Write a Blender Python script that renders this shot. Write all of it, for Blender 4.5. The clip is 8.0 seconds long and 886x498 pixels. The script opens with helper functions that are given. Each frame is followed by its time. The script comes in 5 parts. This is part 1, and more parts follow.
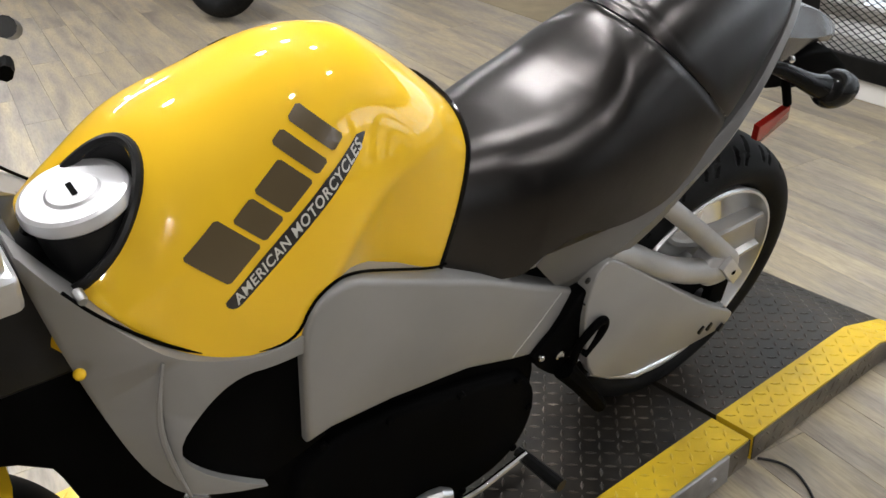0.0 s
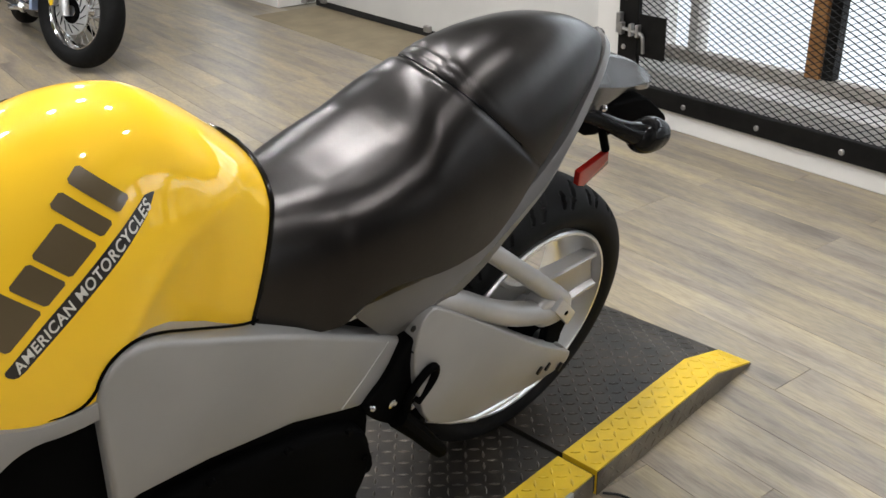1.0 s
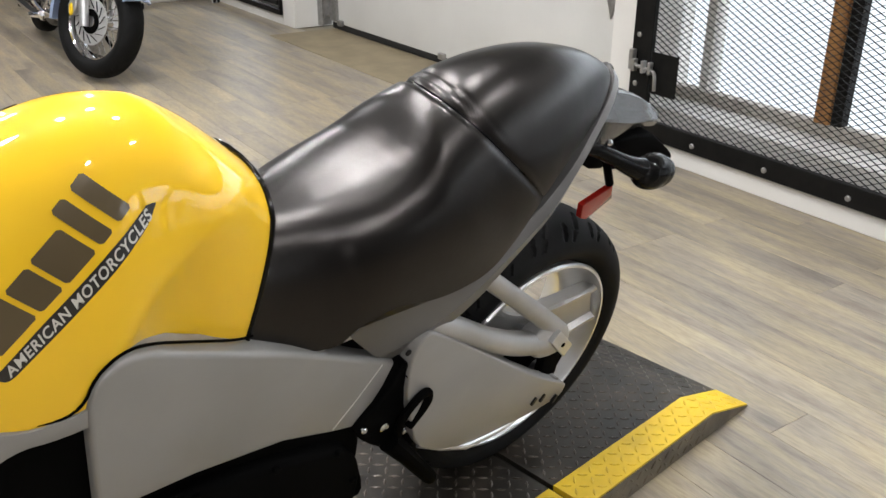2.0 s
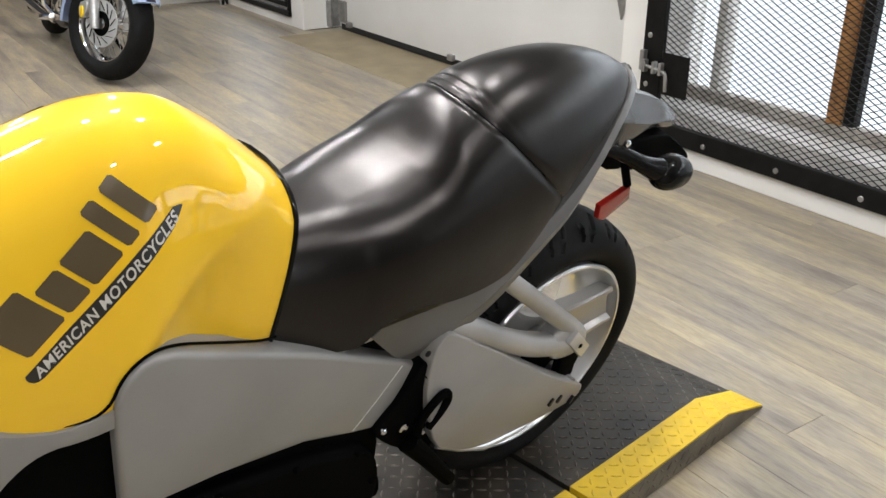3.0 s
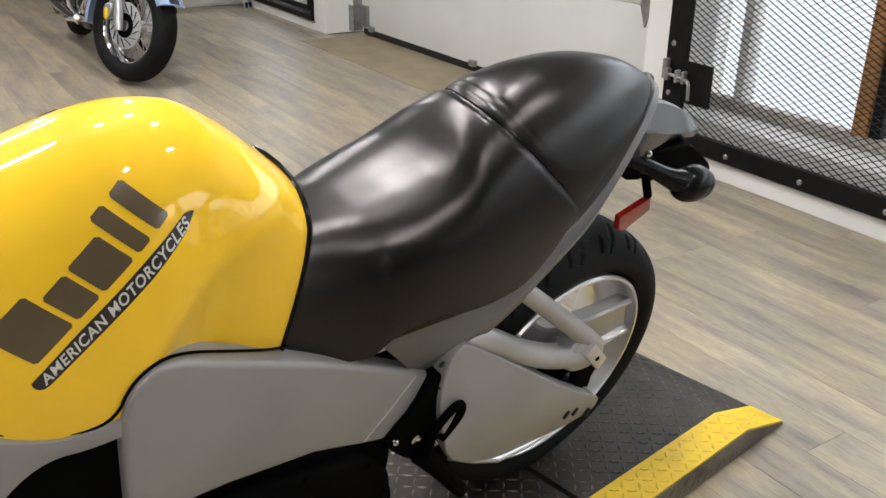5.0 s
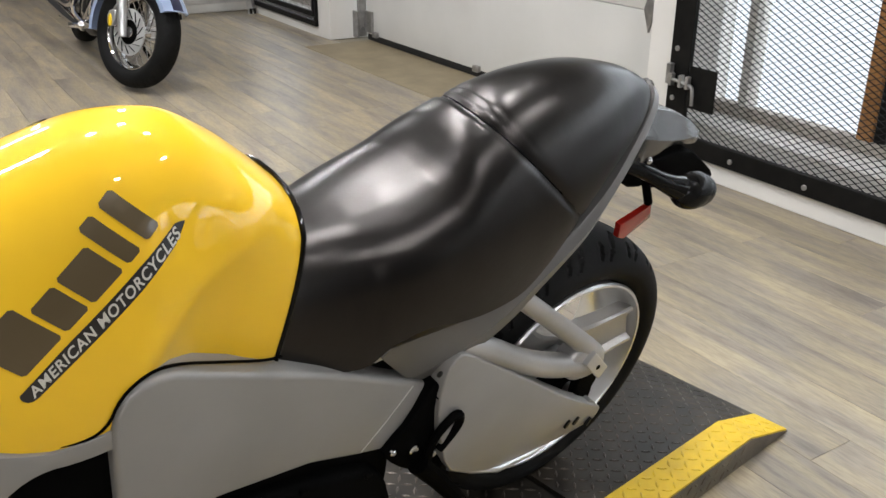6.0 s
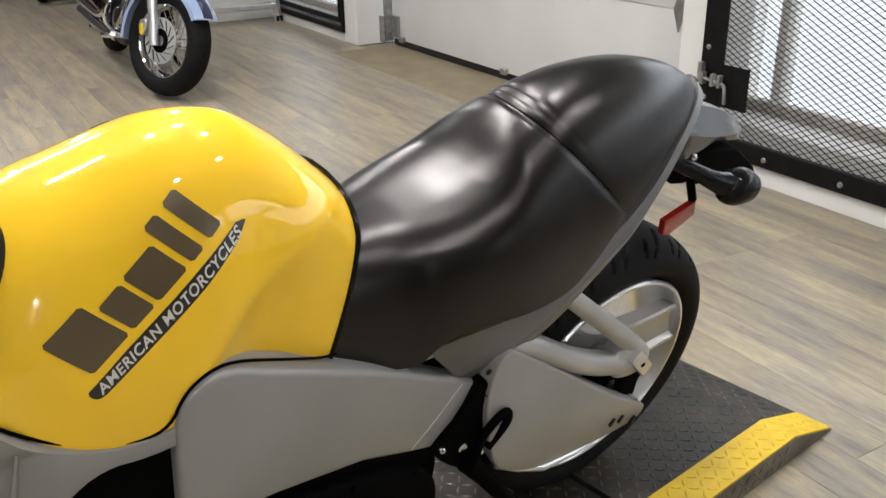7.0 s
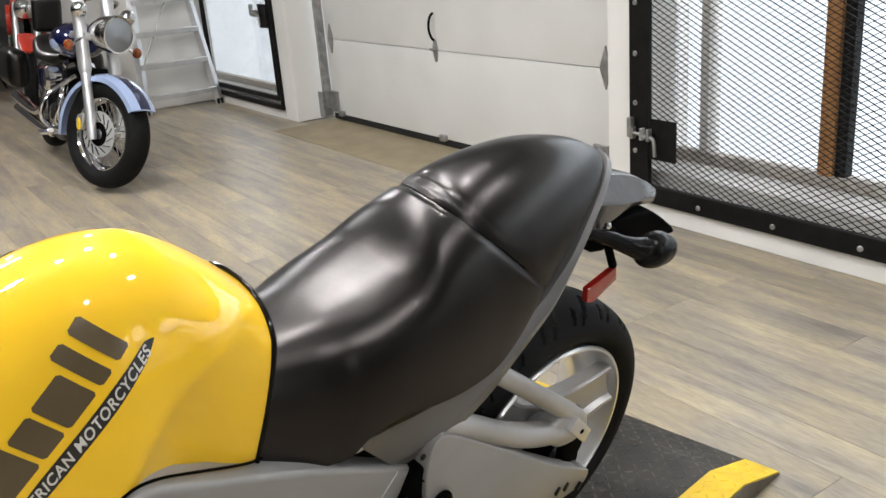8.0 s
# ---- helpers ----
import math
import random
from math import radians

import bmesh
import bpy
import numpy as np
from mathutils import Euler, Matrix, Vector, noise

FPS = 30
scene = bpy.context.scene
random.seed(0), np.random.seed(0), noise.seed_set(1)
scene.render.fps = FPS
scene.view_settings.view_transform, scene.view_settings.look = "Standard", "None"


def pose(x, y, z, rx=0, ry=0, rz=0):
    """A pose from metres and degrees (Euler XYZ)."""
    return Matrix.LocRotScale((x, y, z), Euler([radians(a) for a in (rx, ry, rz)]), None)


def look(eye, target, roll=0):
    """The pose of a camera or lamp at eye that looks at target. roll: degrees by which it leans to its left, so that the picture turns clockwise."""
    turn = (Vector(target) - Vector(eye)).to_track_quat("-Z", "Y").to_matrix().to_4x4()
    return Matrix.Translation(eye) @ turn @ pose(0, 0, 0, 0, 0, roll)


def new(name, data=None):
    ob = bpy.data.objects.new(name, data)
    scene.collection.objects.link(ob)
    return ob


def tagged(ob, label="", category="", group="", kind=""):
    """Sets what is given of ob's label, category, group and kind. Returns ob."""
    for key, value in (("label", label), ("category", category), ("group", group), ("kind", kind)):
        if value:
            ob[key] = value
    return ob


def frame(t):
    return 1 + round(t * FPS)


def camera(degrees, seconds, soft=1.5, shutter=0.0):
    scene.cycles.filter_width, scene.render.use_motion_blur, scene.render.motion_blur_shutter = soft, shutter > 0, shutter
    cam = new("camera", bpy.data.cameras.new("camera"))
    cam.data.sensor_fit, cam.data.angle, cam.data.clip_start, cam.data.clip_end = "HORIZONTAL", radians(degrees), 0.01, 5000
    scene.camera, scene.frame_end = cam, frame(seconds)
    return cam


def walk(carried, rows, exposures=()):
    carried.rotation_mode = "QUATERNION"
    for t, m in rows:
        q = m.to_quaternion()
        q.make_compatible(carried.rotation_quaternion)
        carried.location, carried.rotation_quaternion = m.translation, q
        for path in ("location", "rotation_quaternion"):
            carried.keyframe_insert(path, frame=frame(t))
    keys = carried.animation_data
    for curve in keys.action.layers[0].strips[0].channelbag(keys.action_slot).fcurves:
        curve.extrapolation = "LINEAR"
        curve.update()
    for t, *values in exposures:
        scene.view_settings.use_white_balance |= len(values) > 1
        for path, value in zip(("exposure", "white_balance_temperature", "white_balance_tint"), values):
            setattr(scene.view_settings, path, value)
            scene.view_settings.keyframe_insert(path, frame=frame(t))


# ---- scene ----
cam = camera(52.32, 8.0)
# seconds, eye in metres, turn in degrees
PATH = [
    (0.0, 1.4107, 1.8532, 1.3069, 61.694, 3.118, 61.090),
    (0.2, 1.4350, 1.8740, 1.3138, 63.076, 3.039, 59.268),
    (0.5, 1.4631, 1.8930, 1.3176, 64.408, 1.744, 58.061),
    (0.8, 1.4697, 1.9256, 1.3139, 63.837, 2.704, 55.825),
    (1.0, 1.4717, 1.9443, 1.3177, 64.105, 1.932, 54.177),
    (1.5, 1.4824, 1.9556, 1.3180, 65.742, -0.488, 55.425),
    (3.0, 1.4687, 1.9310, 1.3179, 65.875, -0.299, 56.013),
    (3.5, 1.4614, 1.9307, 1.3123, 65.627, -0.832, 55.965),
    (4.0, 1.4499, 1.9382, 1.3127, 65.693, -0.886, 56.613),
    (4.5, 1.4542, 1.9390, 1.3158, 65.968, -0.782, 57.268),
    (6.0, 1.4495, 1.9654, 1.3163, 66.483, -0.440, 57.836),
    (6.5, 1.4409, 1.9597, 1.3061, 66.152, -0.169, 58.789),
    (7.0, 1.4386, 1.9297, 1.3100, 66.776, 0.751, 58.989),
    (7.2, 1.4493, 1.9200, 1.3176, 66.942, 2.231, 58.906),
    (7.5, 1.4745, 1.8984, 1.3493, 69.383, 5.893, 55.508),
    (7.7, 1.4804, 1.8984, 1.3500, 69.731, 8.168, 54.308),
    (8.0, 1.4807, 1.9800, 1.3549, 70.427, 4.281, 54.999),
]
EXPOSURES = [(0.0, -0.30), (0.6, -0.27), (1.0, -0.26), (1.5, -0.20), (3.0, -0.14), (4.5, -0.20), (6.0, -0.26), (7.0, -0.25), (7.6, -0.16), (8.0, -0.15)]
walk(cam, [(t, pose(x, y, z, rx, ry, rz)) for t, x, y, z, rx, ry, rz in PATH], EXPOSURES)

# ---- world, lamps, exposure ----
world = bpy.data.worlds.new("world")
scene.world = world
world.use_nodes = True
wn = world.node_tree.nodes
sky = wn.new("ShaderNodeTexSky")
sky.sky_type, sky.sun_disc = "NISHITA", False
sky.sun_elevation, sky.sun_rotation = radians(35), radians(200)
wn["Background"].inputs["Strength"].default_value = 0.12
world.node_tree.links.new(sky.outputs["Color"], wn["Background"].inputs["Color"])
scene.view_settings.exposure = 0.0

CEILING = 3.0


def area_lamp(name, m, sx, sy, watts, colour, round_=False):
    data = bpy.data.lights.new(name, "AREA")
    data.shape = "DISK" if round_ else "RECTANGLE"
    data.size, data.energy, data.color = sx, watts, colour
    if not round_:
        data.size_y = sy
    ob = new(name, data)
    ob.matrix_world = m
    return ob


# daylight that enters by the two mesh-guarded windows
area_lamp("window_daylight", look((1.96, 5.72, 1.75), (1.96, 4.7, 0.6)), 6.9, 1.6, 185, (0.84, 0.92, 1.0))
area_lamp("window_daylight", look((-6.9, 5.72, 1.75), (-6.9, 4.7, 0.6)), 3.6, 1.6, 76, (0.84, 0.92, 1.0))

# ---- materials ----


def mat(name, base, rough=0.5, metal=0.0, coat=0.0, spec=0.5):
    m = bpy.data.materials.new(name)
    m.use_nodes = True
    b = m.node_tree.nodes["Principled BSDF"]
    b.inputs["Base Color"].default_value = (*base, 1)
    b.inputs["Roughness"].default_value = rough
    b.inputs["Metallic"].default_value = metal
    b.inputs["Coat Weight"].default_value = coat
    b.inputs["Coat Roughness"].default_value = 0.04
    b.inputs["Specular IOR Level"].default_value = spec
    return m


def nodes_of(m):
    nt = m.node_tree
    return nt, nt.nodes["Principled BSDF"]


def noise_node(nt, scale, detail=4.0, stretch=(1, 1, 1), coords="Object"):
    tc = nt.nodes.new("ShaderNodeTexCoord")
    mp = nt.nodes.new("ShaderNodeMapping")
    mp.inputs["Scale"].default_value = stretch
    nz = nt.nodes.new("ShaderNodeTexNoise")
    nz.inputs["Scale"].default_value, nz.inputs["Detail"].default_value = scale, detail
    nt.links.new(tc.outputs[coords], mp.inputs["Vector"])
    nt.links.new(mp.outputs["Vector"], nz.inputs["Vector"])
    return nz


def ramp(nt, src, stops):
    r = nt.nodes.new("ShaderNodeValToRGB")
    el = r.color_ramp.elements
    while len(el) < len(stops):
        el.new(0.5)
    for e, (p, c) in zip(el, stops):
        e.position, e.color = p, (*c, 1)
    nt.links.new(src, r.inputs["Fac"])
    return r


def bump(nt, b, src, strength, distance=0.002):
    bp = nt.nodes.new("ShaderNodeBump")
    bp.inputs["Strength"].default_value, bp.inputs["Distance"].default_value = strength, distance
    nt.links.new(src, bp.inputs["Height"])
    nt.links.new(bp.outputs["Normal"], b.inputs["Normal"])
    return bp


def spread(nt, src, low, high):
    r = nt.nodes.new("ShaderNodeMapRange")
    r.inputs["To Min"].default_value, r.inputs["To Max"].default_value = low, high
    nt.links.new(src, r.inputs["Value"])
    return r.outputs["Result"]


def worn(name, dark, light, rough=(0.4, 0.6), scale=6.0, grain=120.0, relief=0.05, metal=0.0, coat=0.0, stretch=(1, 1, 1), coords="Object"):
    """A surface whose colour drifts between two tones, with fine relief."""
    m = mat(name, light, rough[1], metal, coat)
    nt, b = nodes_of(m)
    big = noise_node(nt, scale, 5.0, stretch, coords)
    fine = noise_node(nt, grain, 3.0, stretch, coords)
    r = ramp(nt, big.outputs["Fac"], [(0.3, dark), (0.7, light)])
    nt.links.new(r.outputs["Color"], b.inputs["Base Color"])
    nt.links.new(spread(nt, big.outputs["Fac"], rough[0], rough[1]), b.inputs["Roughness"])
    bump(nt, b, fine.outputs["Fac"], relief)
    return m


YELLOW = worn("yellow_paint", (0.85, 0.515, 0.020), (0.89, 0.545, 0.024), (0.38, 0.44), 3.0, 400.0, 0.004, coat=0.9)
YELLOW.node_tree.nodes["Principled BSDF"].inputs["Coat Roughness"].default_value = 0.035
YELLOW.node_tree.nodes["Principled BSDF"].inputs["Specular IOR Level"].default_value = 0.08
SILVER = worn("silver_paint", (0.25, 0.245, 0.235), (0.30, 0.293, 0.282), (0.34, 0.44), 5.0, 700.0, 0.03, metal=0.25)
# the silver paint again, darkened to carry the shade under the seat
SHADED_SILVER = worn("shaded_silver_paint", (0.11, 0.108, 0.105), (0.14, 0.137, 0.133), (0.34, 0.44), 5.0, 700.0, 0.03, metal=0.25)
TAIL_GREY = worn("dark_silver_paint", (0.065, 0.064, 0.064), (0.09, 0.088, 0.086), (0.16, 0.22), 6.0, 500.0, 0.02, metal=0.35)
def vinyl_material():
    m = worn("black_vinyl", (0.0014, 0.0014, 0.0014), (0.0022, 0.0021, 0.0020), (0.27, 0.34), 9.0, 900.0, 0.06)
    nt, b = nodes_of(m)
    b.inputs["Specular IOR Level"].default_value = 0.41
    b.inputs["Specular Tint"].default_value = (1.0, 0.92, 0.88, 1)
    crease = noise_node(nt, 34.0, 4.0, (1, 1.6, 1))
    fine = noise_node(nt, 700.0, 2.0)
    first = bump(nt, b, crease.outputs["Fac"], 0.07, 0.003)
    second = bump(nt, b, fine.outputs["Fac"], 0.03, 0.001)
    wrinkle = noise_node(nt, 52.0, 6.0, (1.0, 0.7, 1.0))
    wrinkle.inputs["Distortion"].default_value = 0.5
    middle = bump(nt, b, wrinkle.outputs["Fac"], 0.09, 0.002)
    nt.links.new(first.outputs["Normal"], middle.inputs["Normal"])
    nt.links.new(middle.outputs["Normal"], second.inputs["Normal"])
    nt.links.new(second.outputs["Normal"], b.inputs["Normal"])
    return m


VINYL = vinyl_material()
RUBBER = worn("tyre_rubber", (0.004, 0.004, 0.004), (0.009, 0.009, 0.009), (0.6, 0.75), 9.0, 500.0, 0.08)
CAST = worn("cast_aluminium", (0.36, 0.355, 0.345), (0.46, 0.452, 0.44), (0.34, 0.46), 8.0, 500.0, 0.06, metal=0.5)
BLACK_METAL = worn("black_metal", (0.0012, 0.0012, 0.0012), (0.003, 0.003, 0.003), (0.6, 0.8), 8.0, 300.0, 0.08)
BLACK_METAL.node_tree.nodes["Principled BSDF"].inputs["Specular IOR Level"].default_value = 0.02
BLACK_PLASTIC = worn("black_plastic", (0.008, 0.008, 0.008), (0.014, 0.014, 0.014), (0.28, 0.4), 8.0, 400.0, 0.04)
BLACK_PLASTIC.node_tree.nodes["Principled BSDF"].inputs["Specular IOR Level"].default_value = 0.18
RUBBER.node_tree.nodes["Principled BSDF"].inputs["Specular IOR Level"].default_value = 0.13
CHROME = mat("chrome", (0.75, 0.75, 0.76), 0.08, 1.0)
BRUSHED = worn("brushed_aluminium", (0.55, 0.55, 0.55), (0.7, 0.7, 0.7), (0.29, 0.38), 9.0, 300.0, 0.03, metal=0.8)
CAP_ALLOY = worn("satin_alloy", (0.50, 0.50, 0.51), (0.60, 0.60, 0.61), (0.3, 0.4), 9.0, 300.0, 0.03, metal=0.6)
STEEL = worn("galvanised_steel", (0.25, 0.25, 0.24), (0.42, 0.41, 0.4), (0.35, 0.55), 20.0, 300.0, 0.05, metal=0.8)
LOGO = mat("brown_grey_logo", (0.088, 0.062, 0.028), 0.35, 0.0, 0.6)
DECAL_BLACK = mat("black_decal", (0.012, 0.011, 0.01), 0.3, 0.0, 0.6)
DECAL_WHITE = mat("white_decal", (0.6, 0.58, 0.53), 0.35, 0.0, 0.4)
GLOSS_BLACK = worn("gloss_black_plastic", (0.004, 0.004, 0.004), (0.007, 0.007, 0.007), (0.12, 0.2), 8.0, 300.0, 0.02)
GLOSS_BLACK.node_tree.nodes["Principled BSDF"].inputs["Specular IOR Level"].default_value = 0.14
DISC_STEEL = worn("brake_disc_steel", (0.5, 0.5, 0.5), (0.64, 0.64, 0.63), (0.28, 0.38), 9.0, 300.0, 0.03, metal=0.5)
RED_LENS = mat("red_reflector", (0.28, 0.012, 0.008), 0.18, 0.0, 0.6)
AMBER = mat("amber_lens", (0.18, 0.04, 0.006), 0.15, 0.0, 0.7)
CLEAR_LENS = mat("clear_lens", (0.30, 0.33, 0.37), 0.08, 0.6, 1.0)
BLUE_PAINT = mat("blue_paint", (0.004, 0.007, 0.05), 0.15, 0.3, 1.0)
PALE_BLUE = mat("pale_blue_paint", (0.46, 0.57, 0.82), 0.18, 0.4, 1.0)
DECK = worn("black_deck_steel", (0.006, 0.0055, 0.0048), (0.036, 0.029, 0.021), (0.34, 0.5), 12.0, 200.0, 0.1, metal=0.2)
TREAD_STEEL = worn("worn_tread_steel", (0.016, 0.014, 0.011), (0.12, 0.10, 0.08), (0.3, 0.42), 12.0, 200.0, 0.05, metal=0.5)
RAIL_YELLOW = worn("yellow_rail_paint", (0.60, 0.39, 0.012), (0.78, 0.53, 0.02), (0.34, 0.5), 14.0, 250.0, 0.1)
RAIL_WORN = worn("worn_yellow_tread", (0.54, 0.35, 0.015), (0.76, 0.515, 0.02), (0.3, 0.45), 30.0, 250.0, 0.1)
RAIL_SIDE = worn("bare_tread_plate", (0.07, 0.06, 0.046), (0.19, 0.165, 0.125), (0.3, 0.5), 16.0, 250.0, 0.1, metal=0.6)
WALL_WHITE = worn("white_wall_paint", (0.66, 0.645, 0.61), (0.72, 0.705, 0.67), (0.5, 0.65), 2.0, 60.0, 0.1, coords="Object")
DOOR_WHITE = worn("white_door_paint", (0.60, 0.595, 0.57), (0.66, 0.655, 0.63), (0.36, 0.46), 2.5, 200.0, 0.06)
CONCRETE = worn("beige_concrete", (0.21, 0.17, 0.105), (0.30, 0.245, 0.155), (0.55, 0.7), 6.0, 90.0, 0.2)
MESH_BLACK = worn("black_mesh_steel", (0.003, 0.003, 0.003), (0.008, 0.0075, 0.007), (0.45, 0.6), 20.0, 300.0, 0.05)
MESH_BLACK.node_tree.nodes["Principled BSDF"].inputs["Specular IOR Level"].default_value = 0.15
WOOD_BROWN = worn("brown_window_wood", (0.26, 0.11, 0.03), (0.42, 0.20, 0.06), (0.45, 0.6), 5.0, 80.0, 0.1, stretch=(6, 6, 0.6))
WOOD_GREY = worn("weathered_wood", (0.36, 0.33, 0.29), (0.52, 0.48, 0.43), (0.5, 0.65), 6.0, 90.0, 0.1, stretch=(6, 6, 0.6))
SEAL = mat("black_rubber_seal", (0.004, 0.004, 0.004), 0.7)
# greyed ceiling tone that holds down bounce light on the black parts
CEIL = worn("ceiling_paint", (0.30, 0.295, 0.285), (0.36, 0.355, 0.345), (0.7, 0.8), 2.0, 50.0, 0.1)
RED_PLASTIC = mat("red_plastic", (0.45, 0.03, 0.015), 0.35)
# dark tone chosen so that the unseen walls throw back little light
WALL_DARK = worn("low_bounce_grey", (0.055, 0.055, 0.055), (0.085, 0.085, 0.083), (0.6, 0.8), 1.5, 60.0, 0.1)
ORANGE_PLASTIC = mat("orange_plastic", (0.60, 0.12, 0.012), 0.35)
GREEN_PLASTIC = mat("green_plastic", (0.03, 0.25, 0.09), 0.35)

GLASS = mat("window_glass", (1, 1, 1), 0.02)
nodes_of(GLASS)[1].inputs["Transmission Weight"].default_value = 1.0

OUTSIDE = bpy.data.materials.new("bright_daylight")
OUTSIDE.use_nodes = True
_nt = OUTSIDE.node_tree
_nt.nodes.remove(_nt.nodes["Principled BSDF"])
_em = _nt.nodes.new("ShaderNodeEmission")
_em.inputs["Color"].default_value, _em.inputs["Strength"].default_value = (0.86, 0.93, 1.0, 1), 1.6
_nt.links.new(_em.outputs["Emission"], _nt.nodes["Material Output"].inputs["Surface"])

TUBE_GLOW = OUTSIDE.copy()
TUBE_GLOW.name = "tube_glow"
TUBE_GLOW.node_tree.nodes["Emission"].inputs["Strength"].default_value = 14.0
LAMP_GLOW = bpy.data.materials.new("lamp_glow")
LAMP_GLOW.use_nodes = True
_nt = LAMP_GLOW.node_tree
_nt.nodes.remove(_nt.nodes["Principled BSDF"])
_em = _nt.nodes.new("ShaderNodeEmission")
_em.inputs["Color"].default_value, _em.inputs["Strength"].default_value = (0.98, 0.98, 1.0, 1), 250.0
_nt.links.new(_em.outputs["Emission"], _nt.nodes["Material Output"].inputs["Surface"])


def plank_material():
    m = mat("wood_look_planks", (0.35, 0.28, 0.2), 0.35)
    nt, b = nodes_of(m)
    info = nt.nodes.new("ShaderNodeObjectInfo")
    tone = ramp(nt, info.outputs["Random"], [(0.0, (0.255, 0.222, 0.175)), (0.35, (0.29, 0.25, 0.19)), (0.7, (0.345, 0.295, 0.218)), (1.0, (0.27, 0.24, 0.197))])
    tc = nt.nodes.new("ShaderNodeTexCoord")
    shift = nt.nodes.new("ShaderNodeVectorMath")
    shift.operation = "MULTIPLY_ADD"
    shift.inputs[1].default_value = (1, 1, 1)
    comb = nt.nodes.new("ShaderNodeCombineXYZ")
    big = nt.nodes.new("ShaderNodeMath")
    big.operation, big.inputs[1].default_value = "MULTIPLY", 37.0
    nt.links.new(info.outputs["Random"], big.inputs[0])
    for k in ("X", "Y", "Z"):
        nt.links.new(big.outputs[0], comb.inputs[k])
    nt.links.new(tc.outputs["Object"], shift.inputs[0])
    nt.links.new(comb.outputs[0], shift.inputs[2])
    mp = nt.nodes.new("ShaderNodeMapping")
    mp.inputs["Scale"].default_value = (1.7, 11.0, 1.0)
    nt.links.new(shift.outputs[0], mp.inputs["Vector"])
    streak = nt.nodes.new("ShaderNodeTexNoise")
    streak.inputs["Scale"].default_value, streak.inputs["Detail"].default_value = 1.5, 5.0
    nt.links.new(mp.outputs["Vector"], streak.inputs["Vector"])
    grain = nt.nodes.new("ShaderNodeTexNoise")
    grain.inputs["Scale"].default_value, grain.inputs["Detail"].default_value = 14.0, 6.0
    nt.links.new(mp.outputs["Vector"], grain.inputs["Vector"])
    mix = nt.nodes.new("ShaderNodeMix")
    mix.data_type, mix.blend_type = "RGBA", "MULTIPLY"
    mix.inputs["Factor"].default_value = 1.0
    sr = ramp(nt, streak.outputs["Fac"], [(0.28, (0.58, 0.56, 0.58)), (0.44, (0.86, 0.85, 0.87)), (0.56, (1.08, 1.04, 0.93)), (0.72, (1.32, 1.26, 1.05))])
    nt.links.new(tone.outputs["Color"], mix.inputs["A"])
    nt.links.new(sr.outputs["Color"], mix.inputs["B"])
    mix2 = nt.nodes.new("ShaderNodeMix")
    mix2.data_type, mix2.blend_type = "RGBA", "MULTIPLY"
    mix2.inputs["Factor"].default_value = 0.55
    gr = ramp(nt, grain.outputs["Fac"], [(0.35, (0.7, 0.7, 0.7)), (0.6, (1.1, 1.1, 1.1))])
    nt.links.new(mix.outputs["Result"], mix2.inputs["A"])
    nt.links.new(gr.outputs["Color"], mix2.inputs["B"])
    nt.links.new(mix2.outputs["Result"], b.inputs["Base Color"])
    nt.links.new(spread(nt, streak.outputs["Fac"], 0.285, 0.46), b.inputs["Roughness"])
    bump(nt, b, grain.outputs["Fac"], 0.12, 0.001)
    return m


PLANK = plank_material()
GAP = mat("dark_joint", (0.27, 0.235, 0.175), 0.7)

# ---- builders ----


def part(name, bm, material, parent=None, label="", smooth=35):
    me = bpy.data.meshes.new(name)
    bmesh.ops.recalc_face_normals(bm, faces=bm.faces)
    bm.to_mesh(me)
    bm.free()
    me.materials.append(material)
    if smooth:
        me.shade_smooth()
        me.set_sharp_from_angle(angle=radians(smooth))
    ob = new(name, me)
    ob.parent = parent
    if label:
        ob["label"] = label
    return ob


def thing(name, m, label, category, group="", kind=""):
    ob = new(name)
    ob.empty_display_size = 0.1
    ob.matrix_world = m
    return tagged(ob, label, category, group, kind)


def box(x0, x1, y0, y1, z0, z1, bevel=0.0, seg=2, bm=None, m=None):
    own = bmesh.new()
    bmesh.ops.create_cube(own, size=1.0)
    for v in own.verts:
        v.co = Vector(((x0 + x1) / 2 + v.co.x * (x1 - x0), (y0 + y1) / 2 + v.co.y * (y1 - y0), (z0 + z1) / 2 + v.co.z * (z1 - z0)))
    if bevel:
        bmesh.ops.bevel(own, geom=own.edges[:], offset=bevel, segments=seg, affect="EDGES", profile=0.6)
    if m is not None:
        own.transform(m)
    return own if bm is None else join(bm, own)


def join(bm, other):
    me = bpy.data.meshes.new("joining")
    other.to_mesh(me)
    other.free()
    bm.from_mesh(me)
    bpy.data.meshes.remove(me)
    return bm


def rings(loops, closed=True, caps=True):
    """A skin over rings of equally many points."""
    bm = bmesh.new()
    rows = [[bm.verts.new(p) for p in lp] for lp in loops]
    n = len(rows[0])
    for a, b in zip(rows, rows[1:]):
        for i in range(n if closed else n - 1):
            j = (i + 1) % n
            bm.faces.new((a[i], a[j], b[j], b[i]))
    if caps:
        bm.faces.new(rows[0])
        bm.faces.new(rows[-1])
    return bm


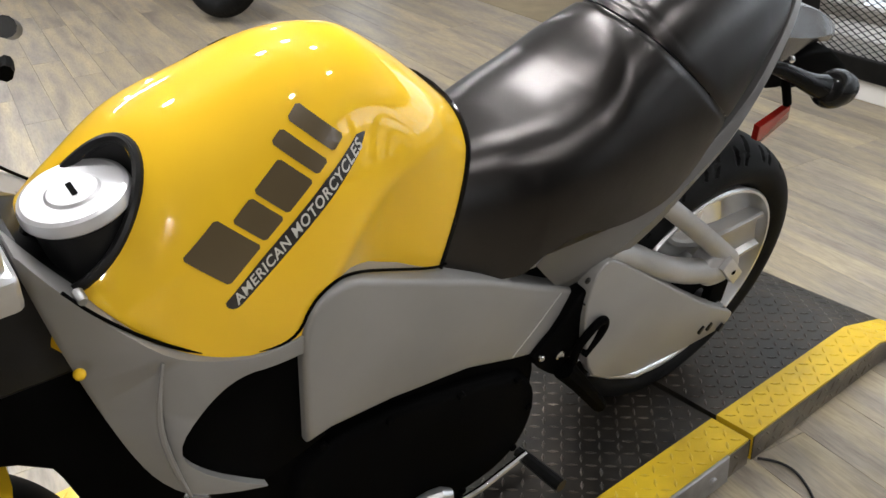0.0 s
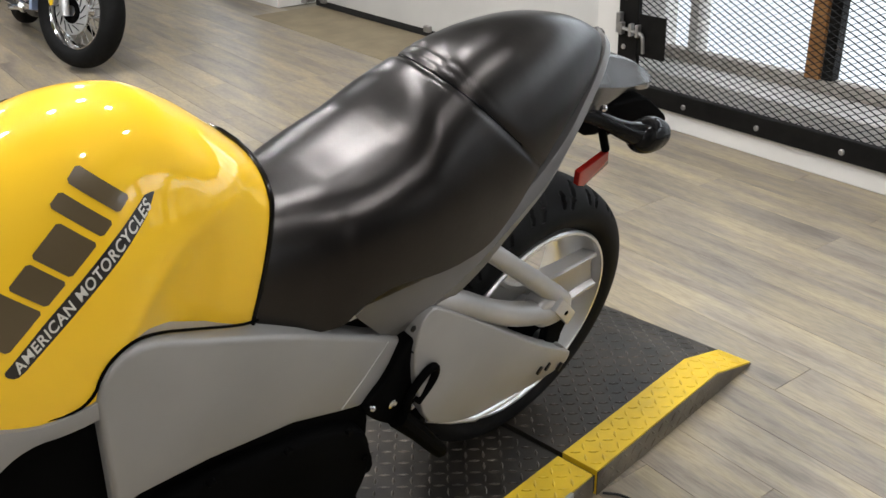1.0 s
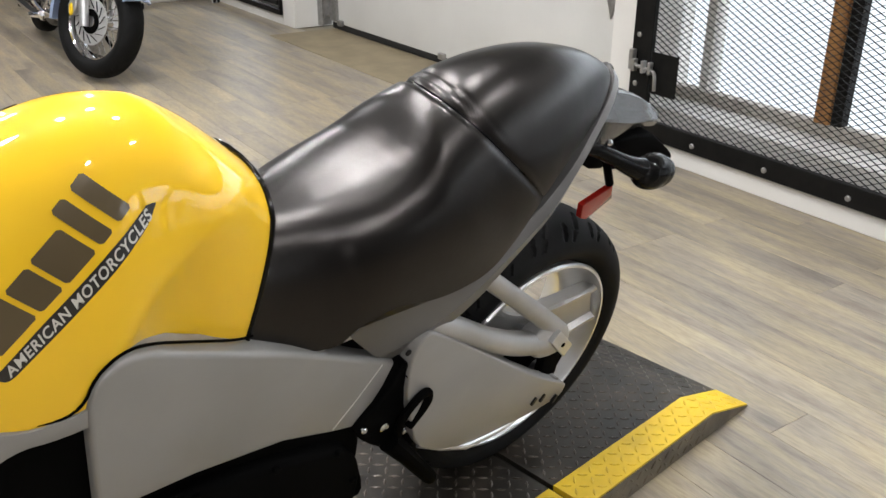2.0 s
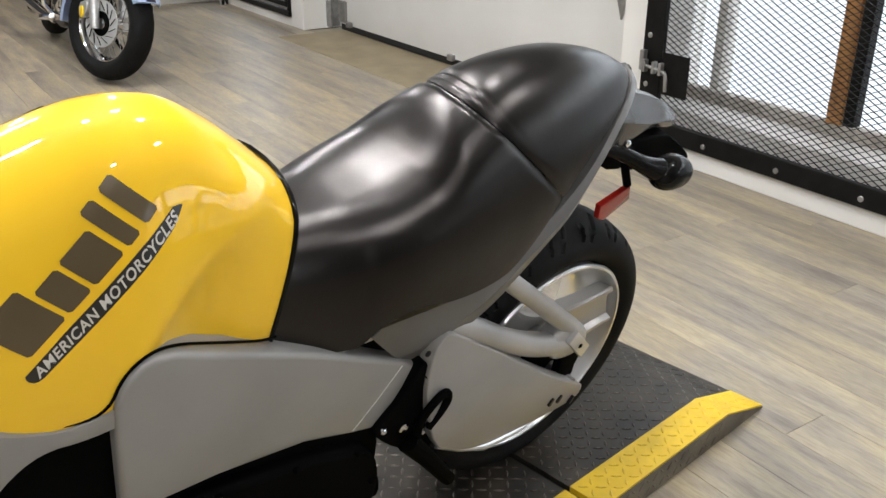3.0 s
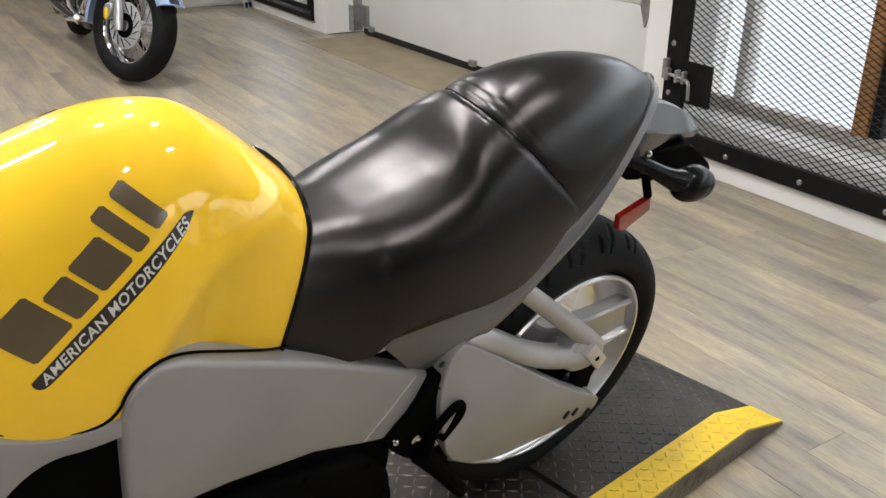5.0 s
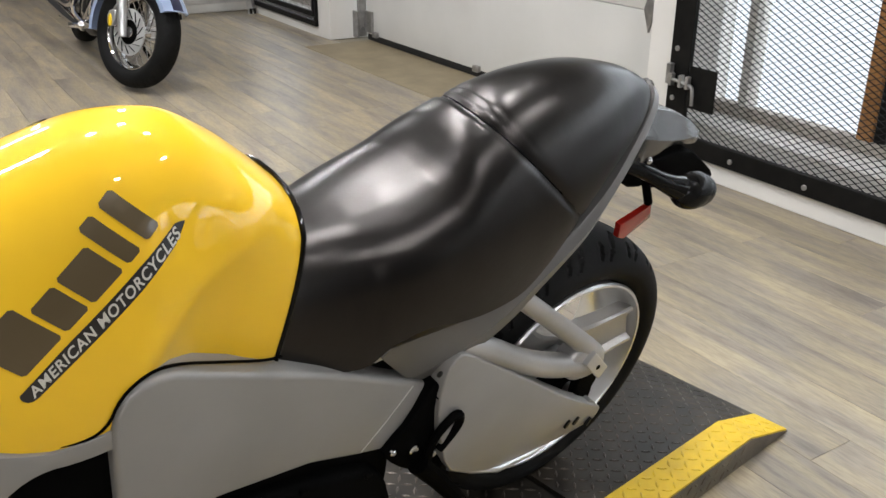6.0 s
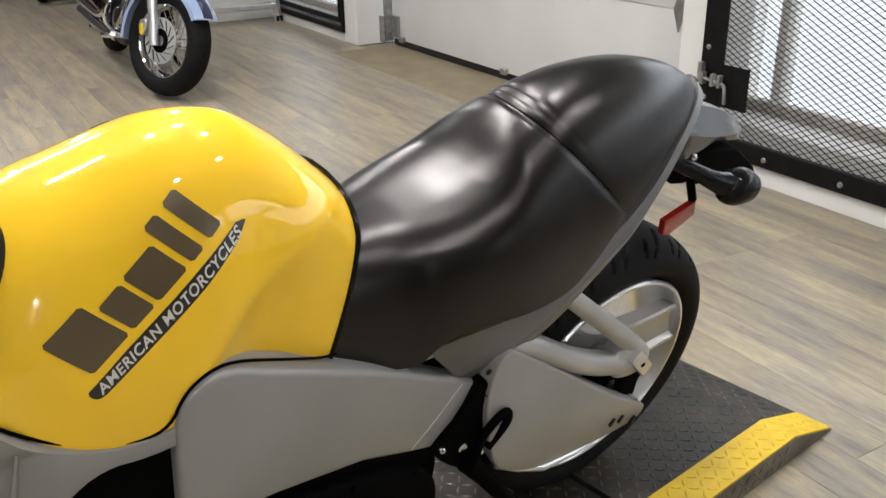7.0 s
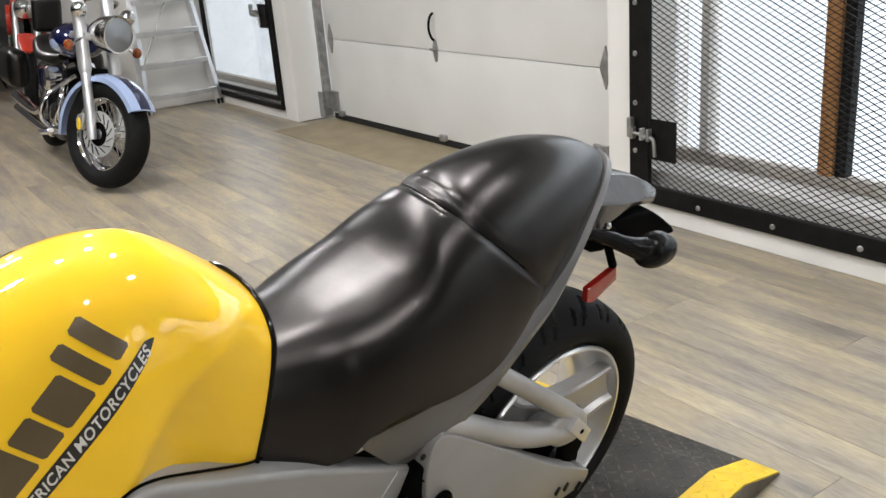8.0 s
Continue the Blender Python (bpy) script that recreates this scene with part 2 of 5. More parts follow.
def tube(points, radius, n=12, flat=1.0, smooth=0):
    """A round bar along points; radius is one number or one for each point."""
    pts = [Vector(p) for p in points]
    rad = list(radius) if isinstance(radius, (list, tuple)) else [radius] * len(pts)
    for _ in range(smooth):
        q, r = [pts[0]], [rad[0]]
        for k in range(len(pts) - 1):
            q += [pts[k].lerp(pts[k + 1], 0.25), pts[k].lerp(pts[k + 1], 0.75)]
            r += [rad[k] * 0.75 + rad[k + 1] * 0.25, rad[k] * 0.25 + rad[k + 1] * 0.75]
        pts, rad = q + [pts[-1]], r + [rad[-1]]
    loops, side = [], None
    for i, p in enumerate(pts):
        d = (pts[min(i + 1, len(pts) - 1)] - pts[max(i - 1, 0)]).normalized()
        if side is None:
            side = d.cross(Vector((0, 0, 1)) if abs(d.z) < 0.9 else Vector((1, 0, 0))).normalized()
        side = (side - d * side.dot(d)).normalized()
        up = side.cross(d)
        loops.append([p + (side * math.cos(a) + up * math.sin(a) * flat) * rad[i] for a in (2 * math.pi * k / n for k in range(n))])
    return rings(loops)


def turned(profile, n=48, axis="y", centre=(0, 0, 0), shut=False):
    """A turned body: profile rows (along the axis, radius)."""
    loops = []
    c = Vector(centre)
    for h, r in profile:
        lp = []
        for k in range(n):
            a = 2 * math.pi * k / n
            u, v = r * math.cos(a), r * math.sin(a)
            lp.append(c + Vector({"x": (h, u, v), "y": (u, h, v), "z": (u, v, h)}[axis]))
        loops.append(lp)
    if shut:
        loops.append(loops[0])
    bm = rings(loops, caps=not shut)
    if shut:
        bmesh.ops.remove_doubles(bm, verts=bm.verts, dist=1e-6)
    return bm


def smoothed(outline, times=2):
    """A closed outline with its corners cut round."""
    pts = [tuple(p) for p in outline]
    for _ in range(times):
        q = []
        for a, b in zip(pts, pts[1:] + pts[:1]):
            q += [(a[0] * 0.75 + b[0] * 0.25, a[1] * 0.75 + b[1] * 0.25), (a[0] * 0.25 + b[0] * 0.75, a[1] * 0.25 + b[1] * 0.75)]
        pts = q
    return pts


def slab(outline, y0, y1, bevel=0.0, seg=3, bend=None):
    """An outline in x and z, drawn out from y0 to y1, with round edges; bend moves its points."""
    bm = bmesh.new()
    a = [bm.verts.new((x, y0, z)) for x, z in outline]
    b = [bm.verts.new((x, y1, z)) for x, z in outline]
    n = len(a)
    f0 = bm.faces.new(a)
    bm.faces.new(b)
    for i in range(n):
        bm.faces.new((a[i], a[(i + 1) % n], b[(i + 1) % n], b[i]))
    bmesh.ops.recalc_face_normals(bm, faces=bm.faces)
    if bevel:
        bmesh.ops.bevel(bm, geom=list(f0.edges), offset=bevel, segments=seg, affect="EDGES", profile=0.5, clamp_overlap=True)
    if bend:
        bmesh.ops.triangulate(bm, faces=[f for f in bm.faces if len(f.verts) > 4])
        for v in bm.verts:
            v.co = Vector(bend(*v.co))
    return bm


def ball(centre, rx, ry, rz, n=20):
    bm = bmesh.new()
    bmesh.ops.create_uvsphere(bm, u_segments=n, v_segments=n // 2, radius=1.0)
    for v in bm.verts:
        v.co = Vector(centre) + Vector((v.co.x * rx, v.co.y * ry, v.co.z * rz))
    return bm


def bolt_head(parent, at, r=0.007, axis="y", deep=0.006, material=None, name="bolt"):
    k = {"x": 0, "y": 1, "z": 2}[axis]
    return part(name, turned([(-deep, 0.0), (-deep, r * 0.7), (-deep * 0.5, r), (deep, r), (deep, 0.0)], 10, axis, at), material or STEEL, parent)


def curve(keys, x):
    """A smooth value at x from rows (x, value)."""
    if x <= keys[0][0]:
        return keys[0][1]
    for (xa, a), (xb, b) in zip(keys, keys[1:]):
        if x <= xb:
            s = (x - xa) / (xb - xa)
            i = keys.index((xa, a))
            pa = keys[i - 1] if i else keys[i]
            nb = keys[i + 2] if i + 2 < len(keys) else keys[i + 1]
            ma = (b - pa[1]) / max(xb - pa[0], 1e-6) * (xb - xa)
            mb = (nb[1] - a) / max(nb[0] - xa, 1e-6) * (xb - xa)
            return (2 * s**3 - 3 * s**2 + 1) * a + (s**3 - 2 * s**2 + s) * ma + (3 * s**2 - 2 * s**3) * b + (s**3 - s**2) * mb
    return keys[-1][1]

# ---- the room: walls, openings, ceiling ----
WY = 5.0           # inner face of the long wall
XL, XR = -11.0, 6.5
XW = -6.75         # white corner by the stepladder
YB = -6.5          # wall behind the camera


def structure(name, bm, material, label, smooth=0):
    return tagged(part(name, bm, material, None, "", smooth), label, "", "", "structure")


base = box(XL - 0.3, XR + 0.3, YB - 0.3, WY + 0.6, -0.12, -0.006)
floor = structure("floor", base, GAP, "dark joints under pale wood-look floor planks")

wall = bmesh.new()
T = 0.38
box(-9.0, -6.72, WY, WY + 0.04, 0, CEILING, 0, 1, wall)
for x0, x1, z0, z1 in [(-9.0, -8.6, 0, CEILING), (-5.21, -5.0, 0, CEILING), (-1.58, -1.42, 0, CEILING), (5.34, XR + 0.3, 0, CEILING),
                       (-8.6, -5.21, 2.15, CEILING), (-5.0, -1.58, 2.45, CEILING), (-1.42, 5.34, 2.15, CEILING)]:
    box(x0, x1, WY, WY + T, z0, z1, 0.004, 1, wall)
# low walls under the windows
for x0, x1 in [(-8.6, -5.21), (-1.42, 5.34)]:
    box(x0, x1, WY + (0.05 if x0 < -8 else 0), WY + T, 0, 0.10, 0.004, 1, wall)
box(-6.719, -5.21, WY, WY + 0.049, 0, 0.10, 0, 1, wall)
structure("wall_north", wall, WALL_WHITE, "white painted wall with garage door and window openings", 30)
structure("wall_corner", box(XL - 0.3, XW, 4.35, WY, 0, CEILING, 0.004, 1), WALL_WHITE, "white painted wall corner behind a stepladder")
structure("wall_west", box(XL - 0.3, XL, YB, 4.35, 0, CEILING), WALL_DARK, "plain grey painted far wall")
structure("wall_east", box(XR, XR + 0.3, YB, WY, 0, CEILING), WALL_DARK, "unseen side wall, kept dark to bounce little light")
structure("wall_south", box(XL - 0.3, XR + 0.3, YB - 0.3, YB, 0, CEILING), WALL_DARK, "unseen back wall, kept dark to bounce little light")
structure("ceiling", box(XL - 0.3, XR + 0.3, YB - 0.3, WY + 0.6, CEILING, CEILING + 0.1), CEIL, "unseen ceiling, greyed to bounce less light")
structure("backdrop", box(-24, 9, 5.95, 6.0, -0.5, 6), OUTSIDE, "bright overcast daylight outside the windows")
structure("ground", box(-24, 9, WY + 0.6, 5.95, -0.12, -0.05), CONCRETE, "pale concrete yard outside")

# threshold strip before the garage door
structure("threshold", box(-4.85, -1.46, 4.72, WY + 0.30, -0.004, 0.004, 0.002, 1), CONCRETE, "worn beige concrete threshold before the garage door")


# ---- garage door ----
def garage_door():
    door = thing("garage_door", pose(0, 0, 0), "white sectional garage door with steel hinges, shut", "garage door", "", "structure")
    y0 = WY + 0.25
    z = 0.055
    for k, h in enumerate((0.575, 0.605, 0.605, 0.605)):
        part("panel", box(-4.86, -1.66, y0, y0 + 0.045, z, z + h - 0.005, 0.004, 2), DOOR_WHITE, door, "", 30)
        z += h
    # unseen glowing panes added high in the door to feed the seat's highlights
    for x in (-4.30, -3.26, -2.22):
        pane = part("added_glow_pane", box(x - 0.38, x + 0.38, y0 - 0.004, y0 + 0.049, 1.95, 2.33, 0.006, 2), OUTSIDE, door, "added glowing pane, unseen, for highlights on the seat")
    part("bottom_seal", box(-4.86, -1.66, y0 + 0.004, y0 + 0.04, 0.008, 0.055, 0.006, 2), SEAL, door, "black rubber bottom seal")
    # pull handle and its plate
    pull = part("handle", tube([(-3.36, y0 - 0.008, 0.86), (-3.36, y0 - 0.035, 0.84), (-3.375, y0 - 0.04, 0.77), (-3.365, y0 - 0.03, 0.71), (-3.37, y0 - 0.006, 0.69)], 0.008, 8, 1.0, 2), BLACK_METAL, door, "dark bent pull handle")
    part("handle_plate", slab(smoothed([(-3.395, 0.63), (-3.375, 0.70), (-3.355, 0.70), (-3.335, 0.63), (-3.36, 0.53)], 1), y0 - 0.008, y0 + 0.001, 0.002), STEEL, door, "steel hinge plate")
    part("hinge_pin", tube([(-3.41, y0 - 0.012, 0.632), (-3.33, y0 - 0.012, 0.632)], 0.008, 8), STEEL, door)
    # edge hinges, track rollers and bottom brackets
    for x in (-4.80, -1.87):
        for zz in (0.632, 1.237):
            part("edge_hinge", slab([(x - 0.012, zz), (x + 0.03, zz + 0.11), (x + 0.06, zz + 0.02), (x + 0.06, zz - 0.02), (x + 0.03, zz - 0.11)], y0 - 0.012, y0 + 0.001, 0.003), STEEL, door)
        part("bottom_bracket", box(x - 0.06, x + 0.05, y0 - 0.02, y0 + 0.001, 0.07, 0.23, 0.003, 1), STEEL, door)
        part("roller", tube([(x - 0.06, y0 - 0.02, 0.10), (x - 0.13, y0 - 0.02, 0.10)], 0.012, 8), STEEL, door)
    for x in (-3.33, -4.70):
        part("seal_clip", box(x - 0.03, x + 0.03, y0 - 0.03, y0 + 0.002, 0.045, 0.085, 0.004, 1), STEEL, door)
    part("shank", tube([(-1.98, y0 - 0.02, 1.0), (-1.80, y0 - 0.02, 0.985)], 0.012, 8), BLACK_METAL, door)
    # vertical tracks
    for x in (-4.90, -1.62):
        part("track", box(x - 0.018, x + 0.018, y0 - 0.055, y0 + 0.01, 0.03, 2.3, 0.004, 1), STEEL, door)
    part("track_bracket", box(-4.965, -4.88, y0 - 0.07, y0 - 0.06, 0.02, 0.22, 0.002, 1), STEEL, door)
    return door


garage_door()


# ---- windows behind expanded-metal guards ----
def expanded_metal(x0, x1, z0, z1, y, cell=0.05, rise=0.0125, strand=0.0021):
    """Zigzag strands that meet in diamonds, as one mesh."""
    deep = strand * 1.1
    verts, faces = [], []
    rows = int((z1 - z0) / rise)
    cols = int((x1 - x0) / (cell / 2))
    for r in range(rows):
        flip = r % 2
        for c in range(cols):
            xa, xb = x0 + c * cell / 2, x0 + (c + 1) * cell / 2
            up = (c + flip) % 2
            za, zb = z0 + (r + (0.5 if up else -0.5) * 0.94 + 0.5) * rise, z0 + (r + (-0.5 if up else 0.5) * 0.94 + 0.5) * rise
            k = len(verts)
            for x, z in ((xa, za), (xb, zb)):
                verts += [(x, y - deep, z - strand), (x, y + deep, z - strand * 0.2), (x, y + deep, z + strand), (x, y - deep, z + strand * 0.2)]
            for i in range(4):
                j = (i + 1) % 4
                faces.append((k + i, k + j, k + 4 + j, k + 4 + i))
    me = bpy.data.meshes.new("mesh_screen")
    me.from_pydata(verts, [], faces)
    me.materials.append(MESH_BLACK)
    return me


def guard(x0, x1, z0, z1, bolts, w=0.085, side=0.115, far=0.05, screen=(0.05, 0.0125, 0.0017)):
    g = thing("window_guard", pose(0, 0, 0), "black steel framed expanded-metal guard before a window", "window guard", "window guards", "structure")
    y = WY - 0.012
    part("bottom_bar", box(x0, x1, y - 0.014, y + 0.014, z0, z0 + w, 0.003, 1), MESH_BLACK, g)
    part("top_bar", box(x0, x1, y - 0.014, y + 0.014, z1 - w, z1, 0.003, 1), MESH_BLACK, g)
    part("side_bar", box(x0, x0 + side, y - 0.0135, y + 0.0135, z0 + w, z1 - w, 0.003, 1), MESH_BLACK, g)
    part("side_bar", box(x1 - far, x1, y - 0.0135, y + 0.0135, z0 + w, z1 - w, 0.003, 1), MESH_BLACK, g)
    ob = new("mesh_screen", expanded_metal(x0 + 0.05, x1 - 0.03, z0 + w - 0.02, z1 - w + 0.02, y + 0.018, *screen))
    ob.parent = g
    tagged(ob, "black diamond expanded metal", "", "", "stuff")
    for bx, bz in bolts:
        bolt_head(g, (bx, y - 0.016, bz), 0.012, "y", 0.005)
    return g


right = guard(-1.42, 5.34, 0.092, 2.0, [(-1.012 + 0.377 * k, 0.107 + 0.02) for k in range(16)] + [(-1.38, 0.33 + 0.22 * k) for k in range(4)])
left = guard(-6.72, -5.205, 0.075, 2.0, [], 0.042, 0.05, 0.03, (0.024, 0.012, 0.0007))
part("inner_bar", box(-6.67, -5.255, WY - 0.024, WY, 0.145, 0.185, 0.003, 1), MESH_BLACK, left)
part("inner_bar", box(-5.285, -5.255, WY - 0.024, WY, 0.186, 1.95, 0.003, 1), MESH_BLACK, left)


def latch(g, x, z):
    """A sheet-steel lock plate with its slide bolt."""
    y = WY - 0.03
    part("lock_plate", box(x, x + 0.155, y - 0.004, y + 0.002, z, z + 0.185, 0.002, 1), MESH_BLACK, g, "flat black lock plate")
    part("slide_bolt", tube([(x - 0.10, y - 0.02, z + 0.115), (x + 0.03, y - 0.02, z + 0.105), (x + 0.045, y - 0.022, z + 0.09), (x + 0.05, y - 0.022, z + 0.02)], 0.008, 8, 1.0, 1), STEEL, g, "bright steel slide bolt")
    for dx in (-0.085, -0.03, 0.01):
        part("staple", box(x + dx - 0.008, x + dx + 0.008, y - 0.032, y - 0.004, z + 0.085, z + 0.14, 0.003, 1), STEEL, g)
    part("hasp", box(x - 0.115, x - 0.09, y - 0.03, y - 0.002, z + 0.09, z + 0.18, 0.003, 1), STEEL, g)


latch(right, -1.29, 0.305)
latch(left, -5.42, 0.72)


def window(name, x0, x1, y, posts, label, low=0.23):
    """posts: rows of (centre, width, material)."""
    w = thing(name, pose(0, 0, 0), label, "window", "", "structure")
    z0, z1 = low + 0.055, 2.05
    part("window_sill", box(x0, x1, WY + 0.052, WY + T, 0.10, low, 0.004, 1), WALL_WHITE, w, "deep white sill")
    part("window_frame", box(x0, x1, y, y + 0.07, low, z0, 0.006, 2), WOOD_GREY, w, "weathered wooden bottom rail")
    part("window_frame", box(x0, x1, y, y + 0.07, z1, 2.15, 0.006, 2), WOOD_GREY, w)
    edges = [x0]
    for c, wide, m in posts:
        part("mullion", box(c - wide / 2, c + wide / 2, y - 0.012, y + 0.075, z0, z1, 0.006, 2), m, w)
        if m is WOOD_BROWN:
            part("sash_edge", box(c + wide / 2 + 0.001, c + wide / 2 + 0.05, y + 0.005, y + 0.06, z0, z1, 0.003, 1), MESH_BLACK, w)
        edges.append(c)
    edges.append(x1)
    for a, b in zip(edges, edges[1:]):
        pane = part("pane", box(a + 0.004, b - 0.004, y + 0.03, y + 0.036, z0, z1), GLASS, w, "", 0)
        pane.visible_shadow = False
    return w


window("window_1", -1.42, 5.34, WY + 0.26, [(-1.22, 0.05, WALL_WHITE)] + [(-0.602 + 0.622 * k, 0.066, WOOD_BROWN) for k in range(9)], "brown wooden window behind a black mesh guard")
window("window_2", -8.6, -5.21, WY + 0.22, [(-5.66, 0.09, WALL_WHITE)], "small window behind a black mesh guard", 0.13)

# ---- ceiling lamps and added fill ----
# first six and the 235 W one match tank reflections; others are added fill
LAMPS_AND_FILL = [(-0.25, 1.66, 8), (-0.26, 2.27, 18), (-0.60, 2.80, 20), (0.16, 3.27, 14), (1.50, 3.98, 8), (2.19, 2.90, 8), (-8.6, 2.1, 45), (6.2, 0.4, 235), (5.6, -2.6, 90), (3.2, -4.6, 30), (-3.2, 3.3, 32), (-3.6, 1.2, 26), (-5.6, 1.9, 38), (-0.3, -1.8, 14)]


def ceiling_or_fill_lamp(x, y, watts):
    lamp = thing("ceiling_or_fill_lamp", pose(x, y, CEILING), "round white ceiling downlight or added fill, lit", "ceiling lamp", "ceiling lamps")
    part("housing", turned([(0.0, 0.105), (-0.03, 0.105), (-0.035, 0.10), (-0.03, 0.092), (-0.012, 0.09), (-0.012, 0.0)], 24, "z"), WALL_WHITE, lamp)
    part("bulb", turned([(-0.029, 0.0), (-0.029, 0.076), (-0.028, 0.076), (-0.028, 0.0)], 24, "z"), LAMP_GLOW, lamp, "glowing lamp lens")
    area_lamp("downlight", look((x, y, CEILING - 0.045), (x, y, 0)), 0.14, 0.1, watts, (0.97, 0.955, 0.965), True)


for lx, ly, lw in LAMPS_AND_FILL:
    ceiling_or_fill_lamp(lx, ly, lw)


def tube_fixture(x, y, watts):
    """A twin-tube ceiling fixture, lying along y."""
    f = thing("tube_fixture", pose(x, y, CEILING), "white twin fluorescent ceiling fixture, lit", "ceiling lamp", "tube fixtures")
    part("housing", box(-0.14, 0.14, -0.63, 0.63, -0.05, 0.0, 0.008, 2), WALL_WHITE, f)
    for dx in (-0.07, 0.07):
        part("tube", tube([(dx, -0.59, -0.07), (dx, 0.59, -0.07)], 0.014, 10), TUBE_GLOW, f, "glowing white tube")
    area_lamp("tube_light", look((x, y, CEILING - 0.09), (x, y, 0)) @ pose(0, 0, 0, 0, 0, 0), 0.24, 1.2, watts, (0.95, 0.98, 1.0))


tube_fixture(-2.6, 1.3, 70)

# ---- the low lift platform under the motorcycle ----
HERE = Vector((0.1005, 2.9822, 0.0))
AZ_BIKE, LEAN_BIKE, AZ_LIFT = 7.86, 14.52, 9.6
DECK_Z = 0.065


def lugs(x0, x1, y0, y1, height, slope=None, pitch=0.027):
    """Raised lozenges of tread plate, turned in turn this way and that."""
    verts, faces = [], []
    nx, ny = int((x1 - x0) / pitch), int((y1 - y0) / pitch)
    for i in range(nx):
        for j in range(ny):
            cx, cy = x0 + (i + 0.5) * pitch, y0 + (j + 0.5) * pitch
            a = radians(45 if (i + j) % 2 else -45)
            ux, uy = math.cos(a), math.sin(a)
            k = len(verts)
            for s, t, h in ((-0.0130, 0, 0), (0, -0.0040, 0), (0.0130, 0, 0), (0, 0.0040, 0), (-0.008, 0, 0.0020), (0.008, 0, 0.0020)):
                px, py = cx + ux * s - uy * t, cy + uy * s + ux * t
                verts.append((px, py, height + h + (slope(px) if slope else 0)))
            faces += [(k, k + 1, k + 4), (k + 1, k + 5, k + 4), (k + 1, k + 2, k + 5), (k + 2, k + 3, k + 5), (k + 3, k + 4, k + 5), (k + 3, k, k + 4)]
    me = bpy.data.meshes.new("tread")
    me.from_pydata(verts, [], faces)
    return me


def lift_platform():
    lift = thing("lift_platform", Matrix.Translation(HERE) @ pose(0, 0, 0, 0, 0, 90 + AZ_LIFT), "low black tread-plate bike platform with yellow edges", "lift platform")
    # along x: to the rear; the side towards the camera is at negative y
    near, rail, far = -0.33, -0.24, 0.48
    fold, tip = 0.50, 0.68

    def drop(x):
        return 0.0 if x < fold else -(x - fold) / (tip - fold) * (DECK_Z - 0.008)

    def deck(name, x0, x1, y0, y1, material, top=DECK_Z, label=""):
        bm = bmesh.new()
        xs = [x0] + ([fold] if x0 < fold < x1 else []) + [x1]
        loops = [[(x, y0, top + drop(x)), (x, y1, top + drop(x)), (x, y1, 0.004), (x, y0, 0.004)] for x in xs]
        bm = rings(loops)
        bmesh.ops.bevel(bm, geom=[e for e in bm.edges if e.calc_face_angle(0) > 0.6], offset=0.003, segments=1, affect="EDGES")
        return part(name, bm, material, lift, label)

    for x0, x1 in ((-2.1, -0.008), (0.008, tip)):
        d = deck("deck_plate", x0, x1, rail, far - 0.09, DECK, label="worn black tread plate")
        t = new("tread", lugs(x0 + 0.005, x1 - 0.005, rail + 0.002, far - 0.092, DECK_Z, drop))
        t.data.materials.append(TREAD_STEEL)
        t.parent = d
        tagged(t, "", "", "", "stuff")
        for y0, y1 in ((near, rail), (far - 0.09, far)):
            r = deck("edge_rail", x0, x1, y0, y1, RAIL_YELLOW, DECK_Z + 0.002, "yellow painted tread-plate edge")
            t = new("tread", lugs(x0 + 0.005, x1 - 0.005, y0 + 0.002, y1 - 0.002, DECK_Z + 0.002, drop))
            t.data.materials.append(RAIL_WORN)
            t.parent = r
            tagged(t, "", "", "", "stuff")
        # bare side plate with its tread
        side = rings([[(x, near - 0.003, 0.004), (x, near - 0.0005, 0.004), (x, near - 0.0005, DECK_Z - 0.002 + drop(x)), (x, near - 0.003, DECK_Z - 0.002 + drop(x))] for x in ([x0, fold, x1] if x1 > fold else [x0, x1])])
        s = part("side_plate", side, RAIL_SIDE, lift, "bare tread-plate side")
        me = lugs(x0 + 0.01, min(x1, fold) - 0.01, 0.006, DECK_Z - 0.004, 0.0)
        for v in me.vertices:
            v.co = (v.co.x, near - 0.003 - v.co.z, v.co.y)
        t = new("tread", me)
        t.data.materials.append(RAIL_SIDE)
        t.parent = s
        tagged(t, "", "", "", "stuff")
    part("hinge_strip", box(-0.0075, 0.0075, near + 0.004, far, 0.01, DECK_Z - 0.012), SEAL, lift, "dark gap between the plates")
    part("side_bracket", box(-0.30, -0.085, near - 0.012, near - 0.004, 0.008, DECK_Z + 0.01, 0.002, 1), STEEL, lift, "bare steel bracket")
    bolt_head(lift, (-0.14, near - 0.014, 0.045), 0.009)
    return lift


lift_platform()


def floor_cable():
    c = thing("cable", pose(0, 0, 0), "thin dark cable lying on the plank floor", "cable")
    part("cord", tube([(0.43, 3.06, 0.004), (0.455, 3.085, 0.004), (0.49, 3.096, 0.004), (0.53, 3.086, 0.004), (0.57, 3.066, 0.004), (0.66, 3.0, 0.004), (0.75, 2.8, 0.004)], 0.0028, 8, 1.0, 3), SEAL, c)


floor_cable()

# ---- the yellow motorcycle on its side stand ----
# its own axes: x to the rear from the rear axle, y to its right, z up from the tyre's foot
AXLE = 0.312
SPOKE0 = 13


